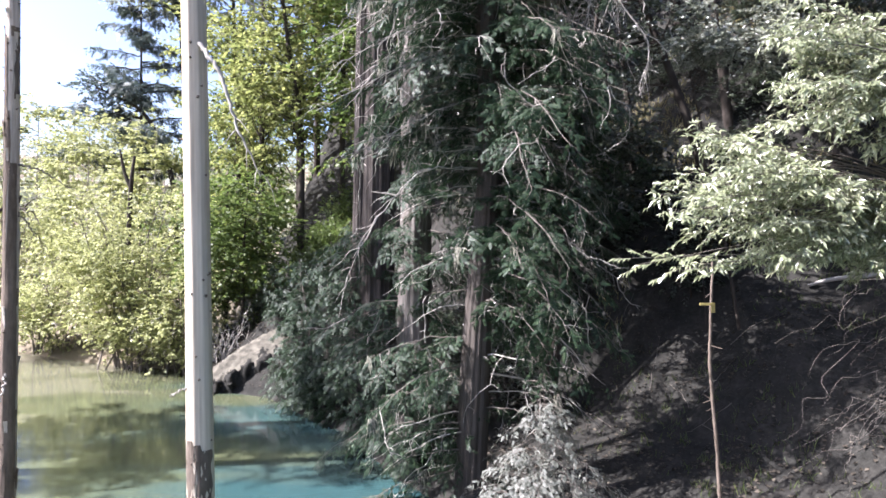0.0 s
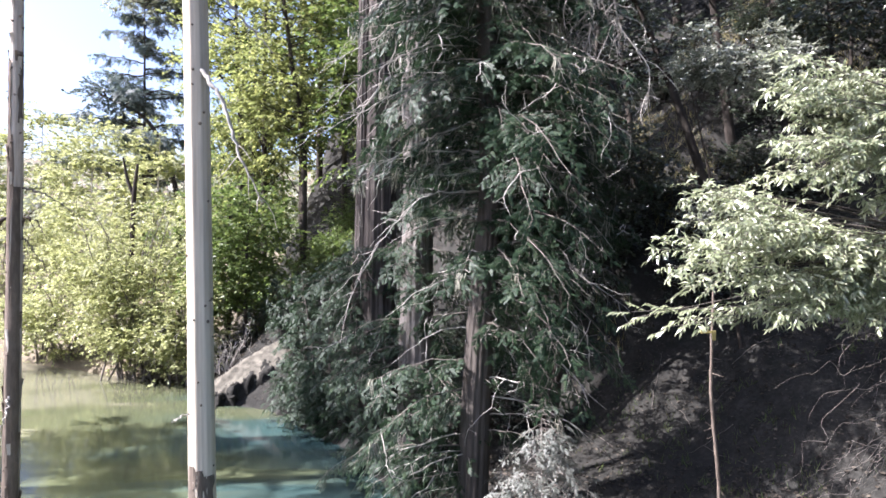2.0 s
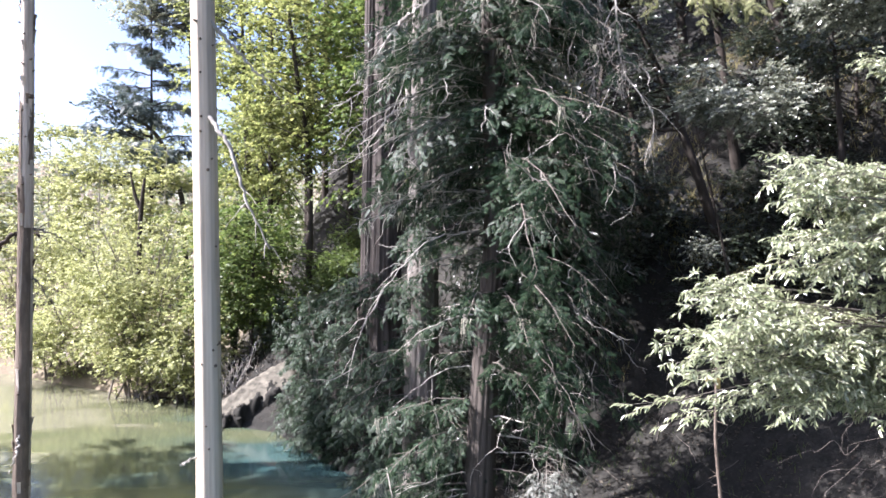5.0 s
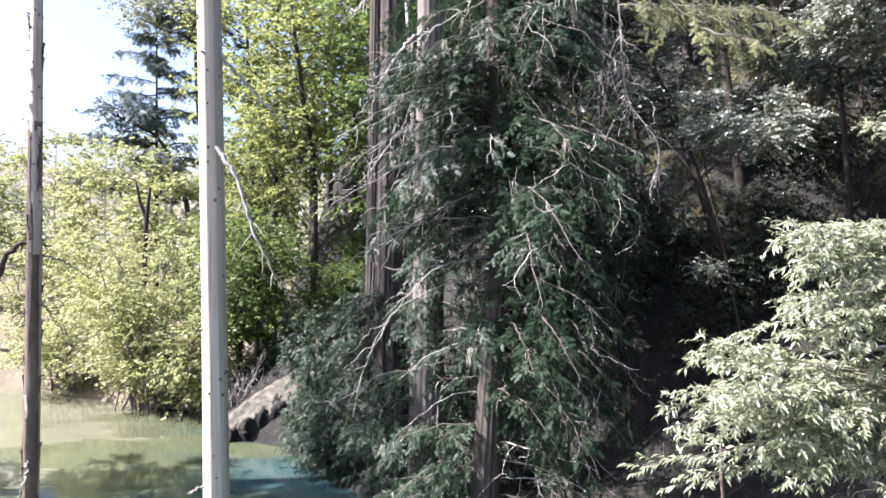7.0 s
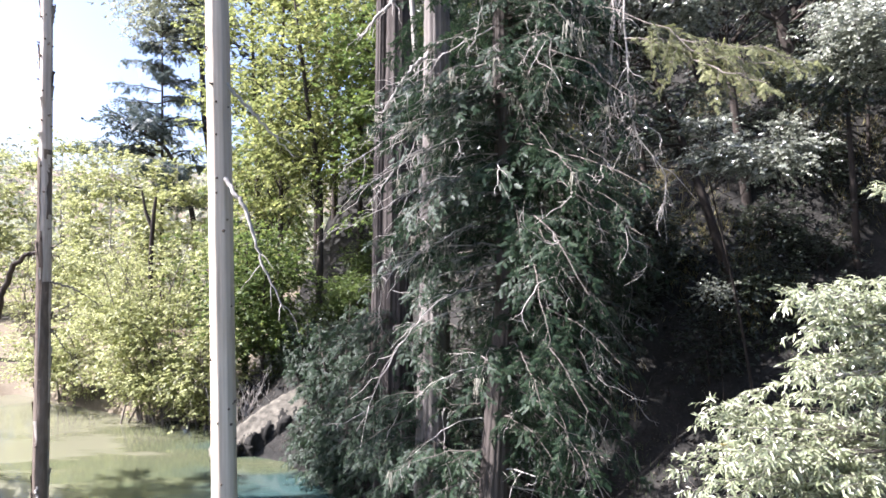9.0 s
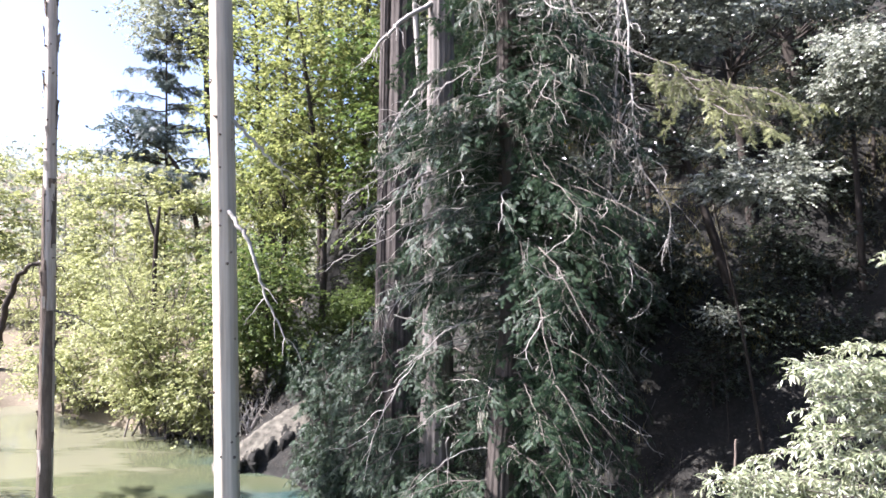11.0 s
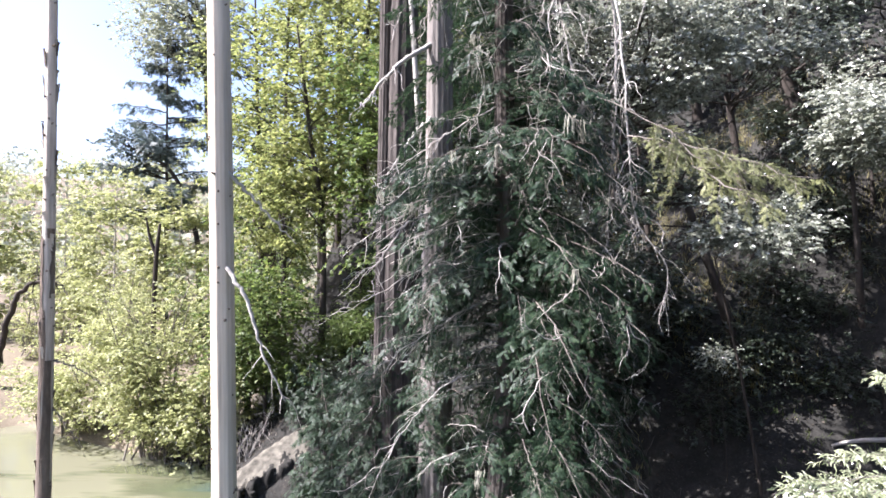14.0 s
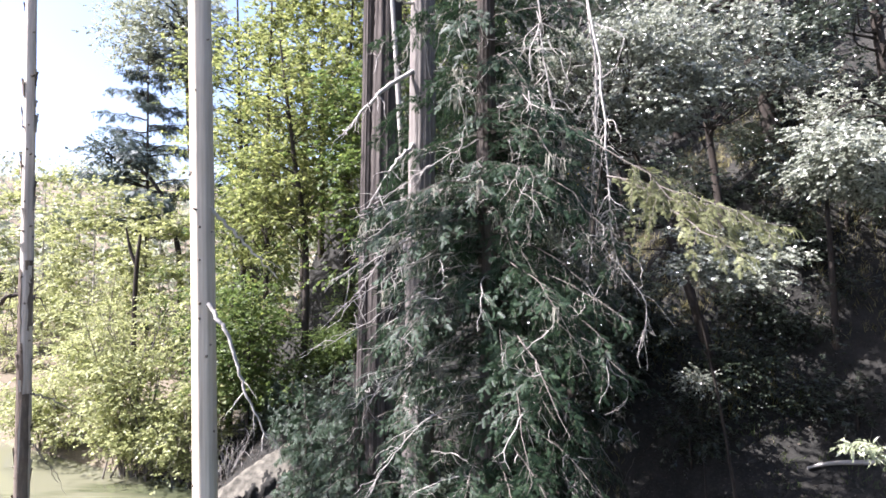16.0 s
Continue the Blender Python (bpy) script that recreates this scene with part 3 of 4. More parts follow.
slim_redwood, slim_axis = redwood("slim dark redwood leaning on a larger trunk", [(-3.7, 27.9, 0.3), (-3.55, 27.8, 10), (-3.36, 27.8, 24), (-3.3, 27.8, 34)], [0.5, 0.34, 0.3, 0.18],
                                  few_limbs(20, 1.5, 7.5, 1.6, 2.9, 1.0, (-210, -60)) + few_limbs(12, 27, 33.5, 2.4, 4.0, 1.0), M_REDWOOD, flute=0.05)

lean = thing("dead_sapling", "thin leaning dead grey stem among redwoods", "dead tree", at=(-1.3, 24.2, 0.5))
b = Buf()
tube(b, spline([(-1.3, 24.2, 0.5), (-1.4, 24.2, 10), (-1.65, 24.2, 16.5), (-2.2, 24.3, 25)], 50), [0.15, 0.13, 0.07], 12, 0.04)
part("trunk", b, M_TWIG, lean, smooth=True)

for z, end, mid, rad in ((20.2, (-3.4, 20.6, 17.4), (-2.2, 21.2, 19.0), 0.10), (17.6, (-2.6, 20.6, 15.0), (-1.7, 21.2, 16.6), 0.08), (14.2, (-2.9, 20.8, 12.2), (-1.9, 21.3, 13.6), 0.06), (22.4, (-3.0, 21, 22.6), (-1.9, 21.4, 22.3), 0.05)):
    p = np.array([np.interp(z, pale_axis[:, 2], pale_axis[:, k]) for k in range(3)])
    dead_branch(pale_redwood, p, [mid, end], rad, 9)
# long bare branches on the right flank of the main redwood
dead_branch(main_redwood, (1.1, 17.5, 22.8), [(3.0, 16.4, 22.4), (3.8, 15.5, 18.5), (4.0, 15.3, 15.2), (4.2, 15.3, 13.4), (4.9, 15.2, 12.2), (4.75, 15.2, 11.2)], 0.035, 40)
dead_branch(main_redwood, (1.1, 17.5, 23.8), [(3.0, 17.2, 23.8), (3.8, 17.0, 21.0), (4.1, 16.9, 17.5), (3.9, 16.8, 14.5), (3.8, 16.7, 12.5)], 0.05, 60)
dead_branch(main_redwood, (1.1, 17.4, 22.0), [(2.2, 16.5, 21.6), (2.6, 16.2, 18.4), (3.1, 16.1, 16.2)], 0.03, 30)
dead_branch(main_redwood, (0.95, 17.4, 9.5), [(-0.5, 15.8, 9.2), (-1.6, 15.4, 8.0), (-2.6, 15.3, 6.0)], 0.016, 16)
# spiky dead limbs that reach out on the pond side
for z0, tip in ((15.0, (-3.1, 16.5, 12.7)), (14.2, (-2.9, 16.3, 11.9)), (15.9, (-2.45, 16.7, 13.6)), (13.2, (-3.3, 16.6, 10.9)), (16.8, (-2.2, 17.0, 14.6)), (11.6, (-2.6, 15.6, 9.4))):
    root = np.array([1.2, 17.5, z0])
    dead_branch(main_redwood, root, [root * 0.55 + np.array(tip) * 0.45 + (0, 0, 0.15), tip], 0.022, 26)
tangle = Buf()
rope = np.concatenate([spline([(3.0, 17.2, 23.8), (3.8, 17.0, 21.0), (4.1, 16.9, 17.5), (3.9, 16.8, 14.5), (3.8, 16.7, 12.5)], 40),
                       spline([(3.8, 15.5, 18.5), (4.0, 15.3, 15.2), (4.2, 15.3, 13.4)], 24), spline([(2.2, 16.5, 21.6), (2.6, 16.2, 18.4), (3.1, 16.1, 16.2)], 20)])
hanging_twigs(tangle, rope, 75, 0.5, 2.4, 0.015)
part("twig_tangle", tangle, M_TWIG, main_redwood, "pale tangled twigs hanging on the bare limbs", kind="stuff")
sprayb, sprayl = Buf(), Buf()
fork = np.array([3.7, 14.2, 15.2])
for root, end in (((1.2, 17.4, 16.9), (6.4, 10.9, 13.0)), (fork, (5.4, 12.2, 14.1)), (fork, (6.1, 12.0, 13.6)), (fork, (4.7, 13.3, 14.6)), (fork + (1, -1.3, -0.9), (6.6, 11.8, 13.9)), (fork + (1, -1.3, -0.9), (5.3, 11.0, 13.2))):
    go = np.array(end) - root
    conifer_limb(sprayb, sprayl, root, go, np.linalg.norm(go), 0.1, 0.02, 0.2, 0.06, 1.0, 0.2, 0.14, bare=0.5 if root[0] < 2 else 0.05)
part("limb", sprayb, M_TWIG_BROWN, main_redwood)
part("spray", sprayl, M_NEEDLE_LIT, main_redwood, "needles at the limb's end, coloured yellow-green as if sunlit", kind="stuff")

# young shoots at the foot of the main redwood
sprout = thing("redwood_sapling", "cone-shaped young redwood at the bank, needles coloured grey-white as if sunlit", "young redwood", at=(2.4, 16.0, gz(2.4, 16.0)))
sb, sl = Buf(), Buf()
for x0, y0, h, reach, tiers in ((2.45, 16.0, 4.0, 2.5, 76), (1.3, 15.4, 1.5, 1.1, 24), (3.5, 15.6, 1.6, 1.2, 24)):
    stem = wiggle((x0, y0, gz(x0, y0) - 0.1), (rng.normal(0, 0.03), rng.normal(0, 0.03), 1), h, 10, 0, 0.04)
    tube(sb, stem, [0.05, 0.01], 6)
    for z in np.linspace(0.05, 0.98, tiers):
        p = stem[0] + (stem[-1] - stem[0]) * z
        a = rng.uniform(0, 6.28) if rng.random() < 0.5 else rng.uniform(-2.6, -0.4)
        conifer_limb(sb, sl, p, (math.cos(a), math.sin(a), 0.15), reach * rng.uniform(0.7, 1.15) * (1.08 - z), 0.4, 0.01, 0.17, 0.09, 0.9, 0.35)
part("stem", sb, M_TWIG_BROWN, sprout)
part("foliage", sl, M_SPROUT, sprout, kind="stuff")


def young_redwood(x, y, h, reach, label):
    t = thing("redwood_sapling", label, "young redwood", "young redwoods on the bank", at=(x, y, gz(x, y)))
    sb, sl = Buf(), Buf()
    stem = wiggle((x, y, gz(x, y) - 0.2), (rng.normal(0, 0.05), rng.normal(0, 0.05), 1), h, 10, 0, 0.04)
    tube(sb, stem, [0.07, 0.015], 8)
    part("trunk", sb, M_TWIG_BROWN, t)
    for z in np.linspace(0.04, 0.98, 36):
        p = stem[0] + (stem[-1] - stem[0]) * z
        a = rng.uniform(-3.6, 0.6)
        wb = Buf()
        conifer_limb(wb, sl, p, (math.cos(a), math.sin(a), 0.1), reach * rng.uniform(0.6, 1.1) * (1.12 - z), 0.3, 0.014, 0.27, 0.085, 1.0, 0.35)
        part("limb", wb, M_BARK_DARK, t)
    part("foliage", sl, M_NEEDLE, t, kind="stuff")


# saplings at y 35.7, 36.9 and 34.5 are added to shade bare earth
for yx, yy, yh, yr in ((-6.6, 29.8, 4.2, 1.9), (-5.0, 28.0, 5.0, 2.1), (-3.6, 26.2, 5.0, 2.0), (-2.3, 23.6, 4.6, 2.0), (-0.9, 20.8, 4.0, 1.9), (-4.6, 30.5, 6.5, 2.4), (-6.6, 32.2, 5.0, 1.8), (-7.7, 31.2, 2.6, 1.4), (-5.8, 28.6, 3.0, 1.6), (-7.2, 33.0, 3.6, 1.5), (-8.7, 35.7, 3.0, 1.5), (-9.7, 36.9, 2.8, 1.4), (-7.7, 34.5, 3.4, 1.6), (-6.4, 34.8, 4.2, 1.8)):
    young_redwood(yx, yy, yh, yr, "shaded young redwood with drooping blue-green needles")


# ---------------------------------------------------------------- broad-leaved trees
FACING = np.array([-0.5, -0.25, 0.8])


def leafy_twigs(leaf_buf, pos, ways, length, per, size, facing=None):
    """Leaves set alternately along many short twigs."""
    pos, ways = np.asarray(pos), unit(np.asarray(ways))
    L = length * rng.uniform(0.6, 1.3, len(pos))
    P, D = [], []
    side = unit(np.cross(ways, (0, 0, 1.0)) + 1e-6)
    for k in range(per):
        t = (k + 0.7) / per
        p = pos + ways * (L * t)[:, None]
        p[:, 2] -= 0.18 * L * t * t
        P.append(p)
        D.append(ways * 0.7 + side * ((-1) ** k * rng.uniform(0.5, 1.1, len(pos)))[:, None] + np.array([0, 0, -0.25]) + rng.normal(0, 0.25, pos.shape))
    P, D = np.concatenate(P), np.concatenate(D)
    scatter(leaf_buf, BROAD_V, BROAD_F, P, basis(D, None if facing is None else np.tile(facing, (len(D), 1)), 0.5), size * rng.uniform(0.65, 1.3, len(P)))


def broadleaf(name, label, category, axis_pts, r0, crown, clumps, twigs, per, size, leaf_mat, bark=M_BARK_DARK, group="", twig_len=0.5, flat=0.45, spread=0.75, sides=12, limb_r=0.3, facing=None):
    """axis_pts: the trunk's line; crown: centre and half-sizes in which the leaf clumps lie."""
    axis = spline(axis_pts, 40)
    t = thing(name, label, category, group, at=tuple(axis[0]))
    b = Buf()
    if r0 < 0.06:
        sides = 5
    tube(b, axis[::3] if r0 < 0.06 else axis, [r0 * 1.25, r0, r0 * 0.75, r0 * 0.3], sides, 0.05, 5)
    part("trunk", b, bark, t, smooth=True)
    c, h = np.array(crown[0], float), np.array(crown[1], float)
    lb = Buf()
    pos, ways = [], []
    for _ in range(clumps):
        d = rng.normal(0, 1, 3)
        d = d / np.linalg.norm(d) * rng.uniform(0.35, 1.0) ** 0.6
        p = c + d * h
        i = int(np.clip(np.argmin(np.linalg.norm(axis - (p - (0, 0, 0.6 * abs(p[2] - axis[-1, 2]) * 0.3)), axis=1)), 8, 39))
        s = axis[i]
        mid = (s + p) / 2 + rng.normal(0, 0.12, 3) * np.linalg.norm(p - s) + (0, 0, 0.08)
        ln = spline([s, mid, p], 8)
        one = Buf()
        tube(one, ln, [r0 * limb_r, r0 * limb_r * 0.5, 0.012], 5, caps=False)
        part("limb", one, bark, t, smooth=True)
        cl = rng.normal(0, 1, (twigs, 3)) * spread * np.array([1, 1, flat]) * rng.uniform(0.7, 1.3)
        pos.append(p + cl)
        ways.append(unit(cl) + (p - c) / (np.linalg.norm(h)) * 0.6 + rng.normal(0, 0.4, (twigs, 3)) + (0, 0, 0.1))
    leafy_twigs(lb, np.concatenate(pos), np.concatenate(ways), twig_len, per, size, facing)
    part("crown", lb, leaf_mat, t, kind="stuff")
    return t


# bay tree that the camera rises past: a low bough and a high one, each of many leafy branches
def edge_at(line, x):
    return float(np.interp(x, [p[0] for p in line], [p[1] for p in line]))


def bay_tree():
    at = (8.6, 8.6, gz(8.6, 8.6) - 0.2)
    t = thing("bay_tree", "bay tree with narrow glossy leaves, coloured as if sunlit, leaning out from the bank", "bay tree", at=at)
    axis = spline([at, (7.9, 8.3, 5), (6.9, 7.9, 7.7), (6.2, 7.6, 9.4), (5.9, 7.5, 10.4)], 40)
    b = Buf()
    tube(b, axis, [0.15, 0.12, 0.09, 0.03], 12, 0.05, 5)
    part("trunk", b, M_BARK_DARK, t, smooth=True)
    low_top = [(2.3, 7.85), (2.85, 8.62), (3.3, 8.55), (3.6, 8.15), (3.95, 8.3), (4.4, 7.95), (5.2, 8.0), (6, 8.2)]
    high_top = [(3.6, 9.95), (4.0, 9.8), (4.5, 9.78), (5.0, 9.5), (6.0, 9.7)]
    high_low = [(3.6, 9.75), (3.75, 9.05), (3.85, 8.68), (4.3, 8.6), (5.0, 8.5), (6.0, 8.5)]
    tips = [(2.12, 7.12, 7.2), (2.22, 7.3, 7.12), (2.5, 7.0, 7.05), (2.38, 7.0, 7.9), (2.5, 6.9, 7.7), (2.85, 7.1, 8.62), (3.3, 7.2, 8.55), (2.6, 7.0, 8.03),
            (3.6, 6.65, 9.95), (3.62, 6.65, 9.5), (3.78, 7.1, 9.1), (3.82, 7.1, 8.7), (4.78, 7.1, 11.1), (3.9, 6.9, 9.7)]
    for k in range(120):
        x = 2.75 + 3.3 * rng.random()
        z = 7.02 + (edge_at(low_top, x) - 7.02) * rng.random() ** 0.8
        tips.append((x, rng.uniform(6.6, 8.1), z))
    for k in range(70):
        x = 3.7 + 2.4 * rng.random()
        lo, hi = edge_at(high_low, x), edge_at(high_top, x)
        tips.append((x, rng.uniform(6.5, 8.0), lo + (hi - lo) * rng.random()))
    lb, tb = Buf(), Buf()
    lv = Buf()
    lv.add(BAY_V, LEAF_F)
    leaf_mesh = lv.mesh("leaf", M_BAY)
    for n, tip in enumerate(tips):
        tip = np.array(tip)
        depth = tip[1] / 7.1                      # boughs farther off reach farther out
        if n >= 14:
            tip = np.array([tip[0] * depth, tip[1], 7.3 + (tip[2] - 7.3) * depth])
        high = tip[2] > 8.62 and tip[0] > 3.4
        root = axis[np.argmin(np.abs(axis[:, 2] - (min(tip[2] * 0.6 + 3.7, 10.2) if high else 7.5 + 0.15 * (tip[2] - 7.5))))]
        mid = root * 0.5 + tip * 0.5 + rng.normal(0, 0.08, 3) + (0, 0, 0.1 + 0.12 * rng.random())
        ln = spline([root, mid, tip], 26)
        wb1 = Buf()
        tube(wb1, ln, [0.014, 0.009, 0.003], 5)
        part("limb", wb1, M_TWIG_BROWN, t)
        total = np.linalg.norm(np.diff(ln, axis=0), axis=1).sum()
        first = int(26 * max(0.0, 1 - 1.25 / total)) if n >= 14 else int(26 * max(0.0, 1 - 1.0 / total))
        pick = [i for i in range(first, 26) for _ in range(2)]
        go = unit(ln[25] - ln[22])
        P, W = [], []
        for j, i in enumerate(pick):
            s = np.cross(go, (0, 0, 1.0)) * (-1) ** j
            P.append(ln[i] + rng.normal(0, 0.02, 3))
            W.append(go * 0.8 + s * rng.uniform(0.1, 0.9) + (0, 0, rng.uniform(-0.35, 0.5)) + rng.normal(0, 0.15, 3))
        P, W = np.array(P), unit(np.array(W))
        if n < 3:
            for p, w in zip(P[::2], W[::2]):
                side = unit(np.cross(w, (0, 0, 1.0)))
                for i in range(8):
                    d = w * 0.75 + side * (-1) ** i * rng.uniform(0.4, 0.9) + (0, 0, -0.3)
                    o = new("leaf", leaf_mesh)
                    o.parent = t
                    o.matrix_basis = Matrix.Translation(Vector(p + w * 0.2 * i / 8) - t.location) @ Matrix(basis(d[None], FACING[None], 0.4)[0].tolist()).to_4x4() @ Matrix.Scale(0.12 * rng.uniform(0.7, 1.25), 4)
                tube(tb, [p, p + w * 0.1, p + w * 0.2], [0.004, 0.002], 3, caps=False)
        else:
            L = rng.uniform(0.14, 0.3, len(P))
            Q, D = [], []
            side = unit(np.cross(W, (0, 0, 1.0)))
            for i in range(10):
                f = (i + 0.6) / 10
                q = P + W * (L * f)[:, None]
                q[:, 2] -= 0.2 * L * f * f
                Q.append(q)
                D.append(W * 0.85 + side * ((-1) ** i * rng.uniform(0.3, 1.0, len(P)))[:, None] + np.array([0, 0, -0.3 - 0.25 * f]) + rng.normal(0, 0.42, P.shape))
            Q, D = np.concatenate(Q), np.concatenate(D)
            scatter(lb, BAY_V, LEAF_F, Q, basis(D, np.tile(FACING, (len(D), 1)), 0.55), 0.1 * rng.uniform(0.6, 1.3, len(Q)))
            for p, w, l in zip(P, W, L):
                tube(tb, [p, p + w * l * 0.5 - (0, 0, 0.05 * l), p + w * l - (0, 0, 0.2 * l)], [0.004, 0.0015], 3, caps=False)
    part("crown", lb, M_BAY, t, kind="stuff")
    part("twig_tangle", tb, M_TWIG_BROWN, t, kind="stuff")


bay_tree()

# bare brush under the bay tree
brush = thing("dead_brush", "tangle of bare arching grey twigs below the bay tree", "dead brush", at=(7.0, 8.5, gz(7.0, 8.5)))
bb = Buf()
for k in range(40):
    s = np.array([6.3 + rng.uniform(-0.9, 0.6), 8.4 + rng.uniform(-0.5, 0.5), rng.uniform(4.8, 7.0)])
    tube(bb, spline(wiggle(s, (-1, rng.normal(0, 0.4), rng.uniform(-0.5, 0.4)), rng.uniform(0.4, 1.15), 9, 0.8, 0.8), 26), [0.003, 0.0022, 0.001], 4, caps=False)
tube(bb, spline([(7.3, 8.6, gz(7.3, 8.6) - 0.2), (7.1, 8.5, 4.5), (6.8, 8.4, 7.0)], 14), [0.05, 0.02], 7)
part("twig_tangle", bb, M_TWIG_BROWN, brush, kind="stuff")

# dead sapling with a ribbon tied round it
stake = thing("dead_sapling", "thin bare sapling stem with a yellow ribbon tied on", "sapling", at=(6.15, 14.2, gz(6.15, 14.2)))
b = Buf()
sx = spline([(6.2, 14.2, gz(6.2, 14.2) - 0.1), (6.12, 14.2, 2.6), (5.95, 14.2, 4.8), (6.0, 14.2, 7.0)], 40)
sx[1:] += rng.normal(0, 0.006, (39, 3))
tube(b, sx, [0.05, 0.042, 0.026], 10, 0.06)
for _ in range(16):
    i = rng.integers(4, 38)
    tube(b, wiggle(sx[i], rng.normal(0, 1, 3), rng.uniform(0.08, 0.3), 4), [0.012, 0.005], 4)
part("stem", b, M_OLD_BARK, stake)
rb = bmesh.new()
bmesh.ops.create_cube(rb, size=1, matrix=Matrix.Translation((5.83, 14.1, 6.08)) @ Matrix.Diagonal((0.3, 0.03, 0.055, 1)))
bmesh.ops.create_cube(rb, size=1, matrix=Matrix.Translation((5.98, 14.12, 6.0)) @ Matrix.Diagonal((0.08, 0.03, 0.22, 1)))
bmesh.ops.bevel(rb, geom=rb.edges[:], offset=0.006, segments=1)
me = bpy.data.meshes.new("ribbon")
rb.to_mesh(me)
me.materials.append(M_RIBBON)
ro = new("ribbon", me)
ro.parent = stake
me.transform(Matrix.Translation(-stake.location))
tagged(ro, "faded yellow plastic ribbon")


# evergreen trees on the slope
def slope_tree(x, y, lean, height, r, crown_at, half, clumps, mat=M_TANOAK, label="dark evergreen tree on the shaded slope", size=0.17, twigs=22, bend=0.0, per=7, spread=0.6):
    z = gz(x, y)
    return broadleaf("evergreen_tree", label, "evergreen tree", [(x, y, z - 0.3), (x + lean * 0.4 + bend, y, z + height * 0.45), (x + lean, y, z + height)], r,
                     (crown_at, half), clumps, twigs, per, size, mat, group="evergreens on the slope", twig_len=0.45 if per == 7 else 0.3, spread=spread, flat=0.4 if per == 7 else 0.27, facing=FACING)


slope_tree(10.9, 25.0, -4.6, 12.0, 0.17, (6.0, 24.5, 16.5), (3.6, 1.6, 3.0), 30, label="leaning evergreen with a dark crooked trunk")
slope_tree(16.0, 30.5, -3.2, 11.0, 0.34, (13, 29.5, 24.5), (5, 3, 4), 26, label="stout leaning evergreen with a dark trunk on the slope")
slope_tree(16.9, 31.5, -1.6, 7.0, 0.16, (16, 30, 22.5), (3, 2.5, 2.5), 14)
slope_tree(3.7, 22.4, 2.0, 16.0, 0.17, (5.8, 20.3, 19.0), (3.6, 1.3, 2.2), 60, M_EVERGREEN_LIT, label="evergreen with leaf sprays coloured pale as if sunlit", size=0.12, twigs=46, per=9, spread=0.42)
slope_tree(12.4, 27.6, -2.0, 13.0, 0.17, (10.0, 23.0, 21.0), (3.6, 1.6, 2.0), 40, M_EVERGREEN_LIT, label="evergreen with leaf sprays coloured pale as if sunlit", size=0.13, twigs=42, per=9, spread=0.5)
slope_tree(9.9, 21.2, -1.8, 9.0, 0.055, (8.2, 18.2, 13.4), (1.6, 1.1, 1.2), 18, M_EVERGREEN_LIT, label="small evergreen with a glossy crown in sunlit colours", size=0.11, twigs=46, per=9, spread=0.36)
slope_tree(14.6, 17.0, -2.2, 13.0, 0.14, (10.9, 16.5, 16.0), (1.9, 1.2, 1.0), 34, M_EVERGREEN_LIT, label="leaning evergreen with a glossy crown in sunlit colours", size=0.1, twigs=46, per=9, spread=0.36)
slope_tree(17.2, 27.0, 0.0, 5.5, 0.07, (17.0, 26.6, gz(17.2, 27) + 5.2), (1.6, 1.2, 0.9), 16, M_EVERGREEN_LIT, label="slender sapling in sunlit leaf colours on the steep slope", size=0.13)
slope_tree(20.0, 28.0, -2.0, 12.0, 0.25, (19, 27, 23), (4, 3, 4), 26)
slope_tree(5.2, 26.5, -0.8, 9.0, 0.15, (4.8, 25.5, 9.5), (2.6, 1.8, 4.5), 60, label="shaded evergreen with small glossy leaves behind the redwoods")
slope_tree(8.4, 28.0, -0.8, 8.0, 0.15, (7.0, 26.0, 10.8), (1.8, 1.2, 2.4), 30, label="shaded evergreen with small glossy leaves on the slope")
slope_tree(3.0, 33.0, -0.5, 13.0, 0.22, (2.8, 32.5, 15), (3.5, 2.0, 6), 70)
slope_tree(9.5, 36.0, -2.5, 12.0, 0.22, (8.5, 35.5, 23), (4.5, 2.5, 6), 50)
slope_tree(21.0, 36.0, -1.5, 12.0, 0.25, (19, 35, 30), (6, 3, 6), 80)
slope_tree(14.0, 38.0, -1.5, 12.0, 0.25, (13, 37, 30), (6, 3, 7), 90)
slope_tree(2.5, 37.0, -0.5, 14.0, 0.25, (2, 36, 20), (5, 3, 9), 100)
slope_tree(15.5, 25.0, -0.5, 8.0, 0.12, (15.5, 24.5, 17.5), (2.2, 1.6, 1.6), 20, label="evergreen with a rounded crown on the steep slope")
slope_tree(7.0, 43.0, -0.5, 16.0, 0.28, (6.5, 42.0, 34), (6, 3, 8), 60, size=0.28, twigs=24)
slope_tree(17.5, 43.0, -0.5, 16.0, 0.28, (17, 42.0, 36), (7, 3, 8), 60, size=0.28, twigs=24)
slope_tree(-1.0, 42.0, 0.3, 16.0, 0.24, (-0.6, 41.5, 22), (4, 2.5, 9), 60, size=0.24, twigs=24)
slope_tree(9.3, 22.5, -0.3, 4.2, 0.02, (8.95, 22.2, 9.1), (0.35, 0.25, 0.1), 5, M_EVERGREEN_LIT, label="thin sapling with a small sunlit tuft of leaves", size=0.1, twigs=18, spread=0.2)
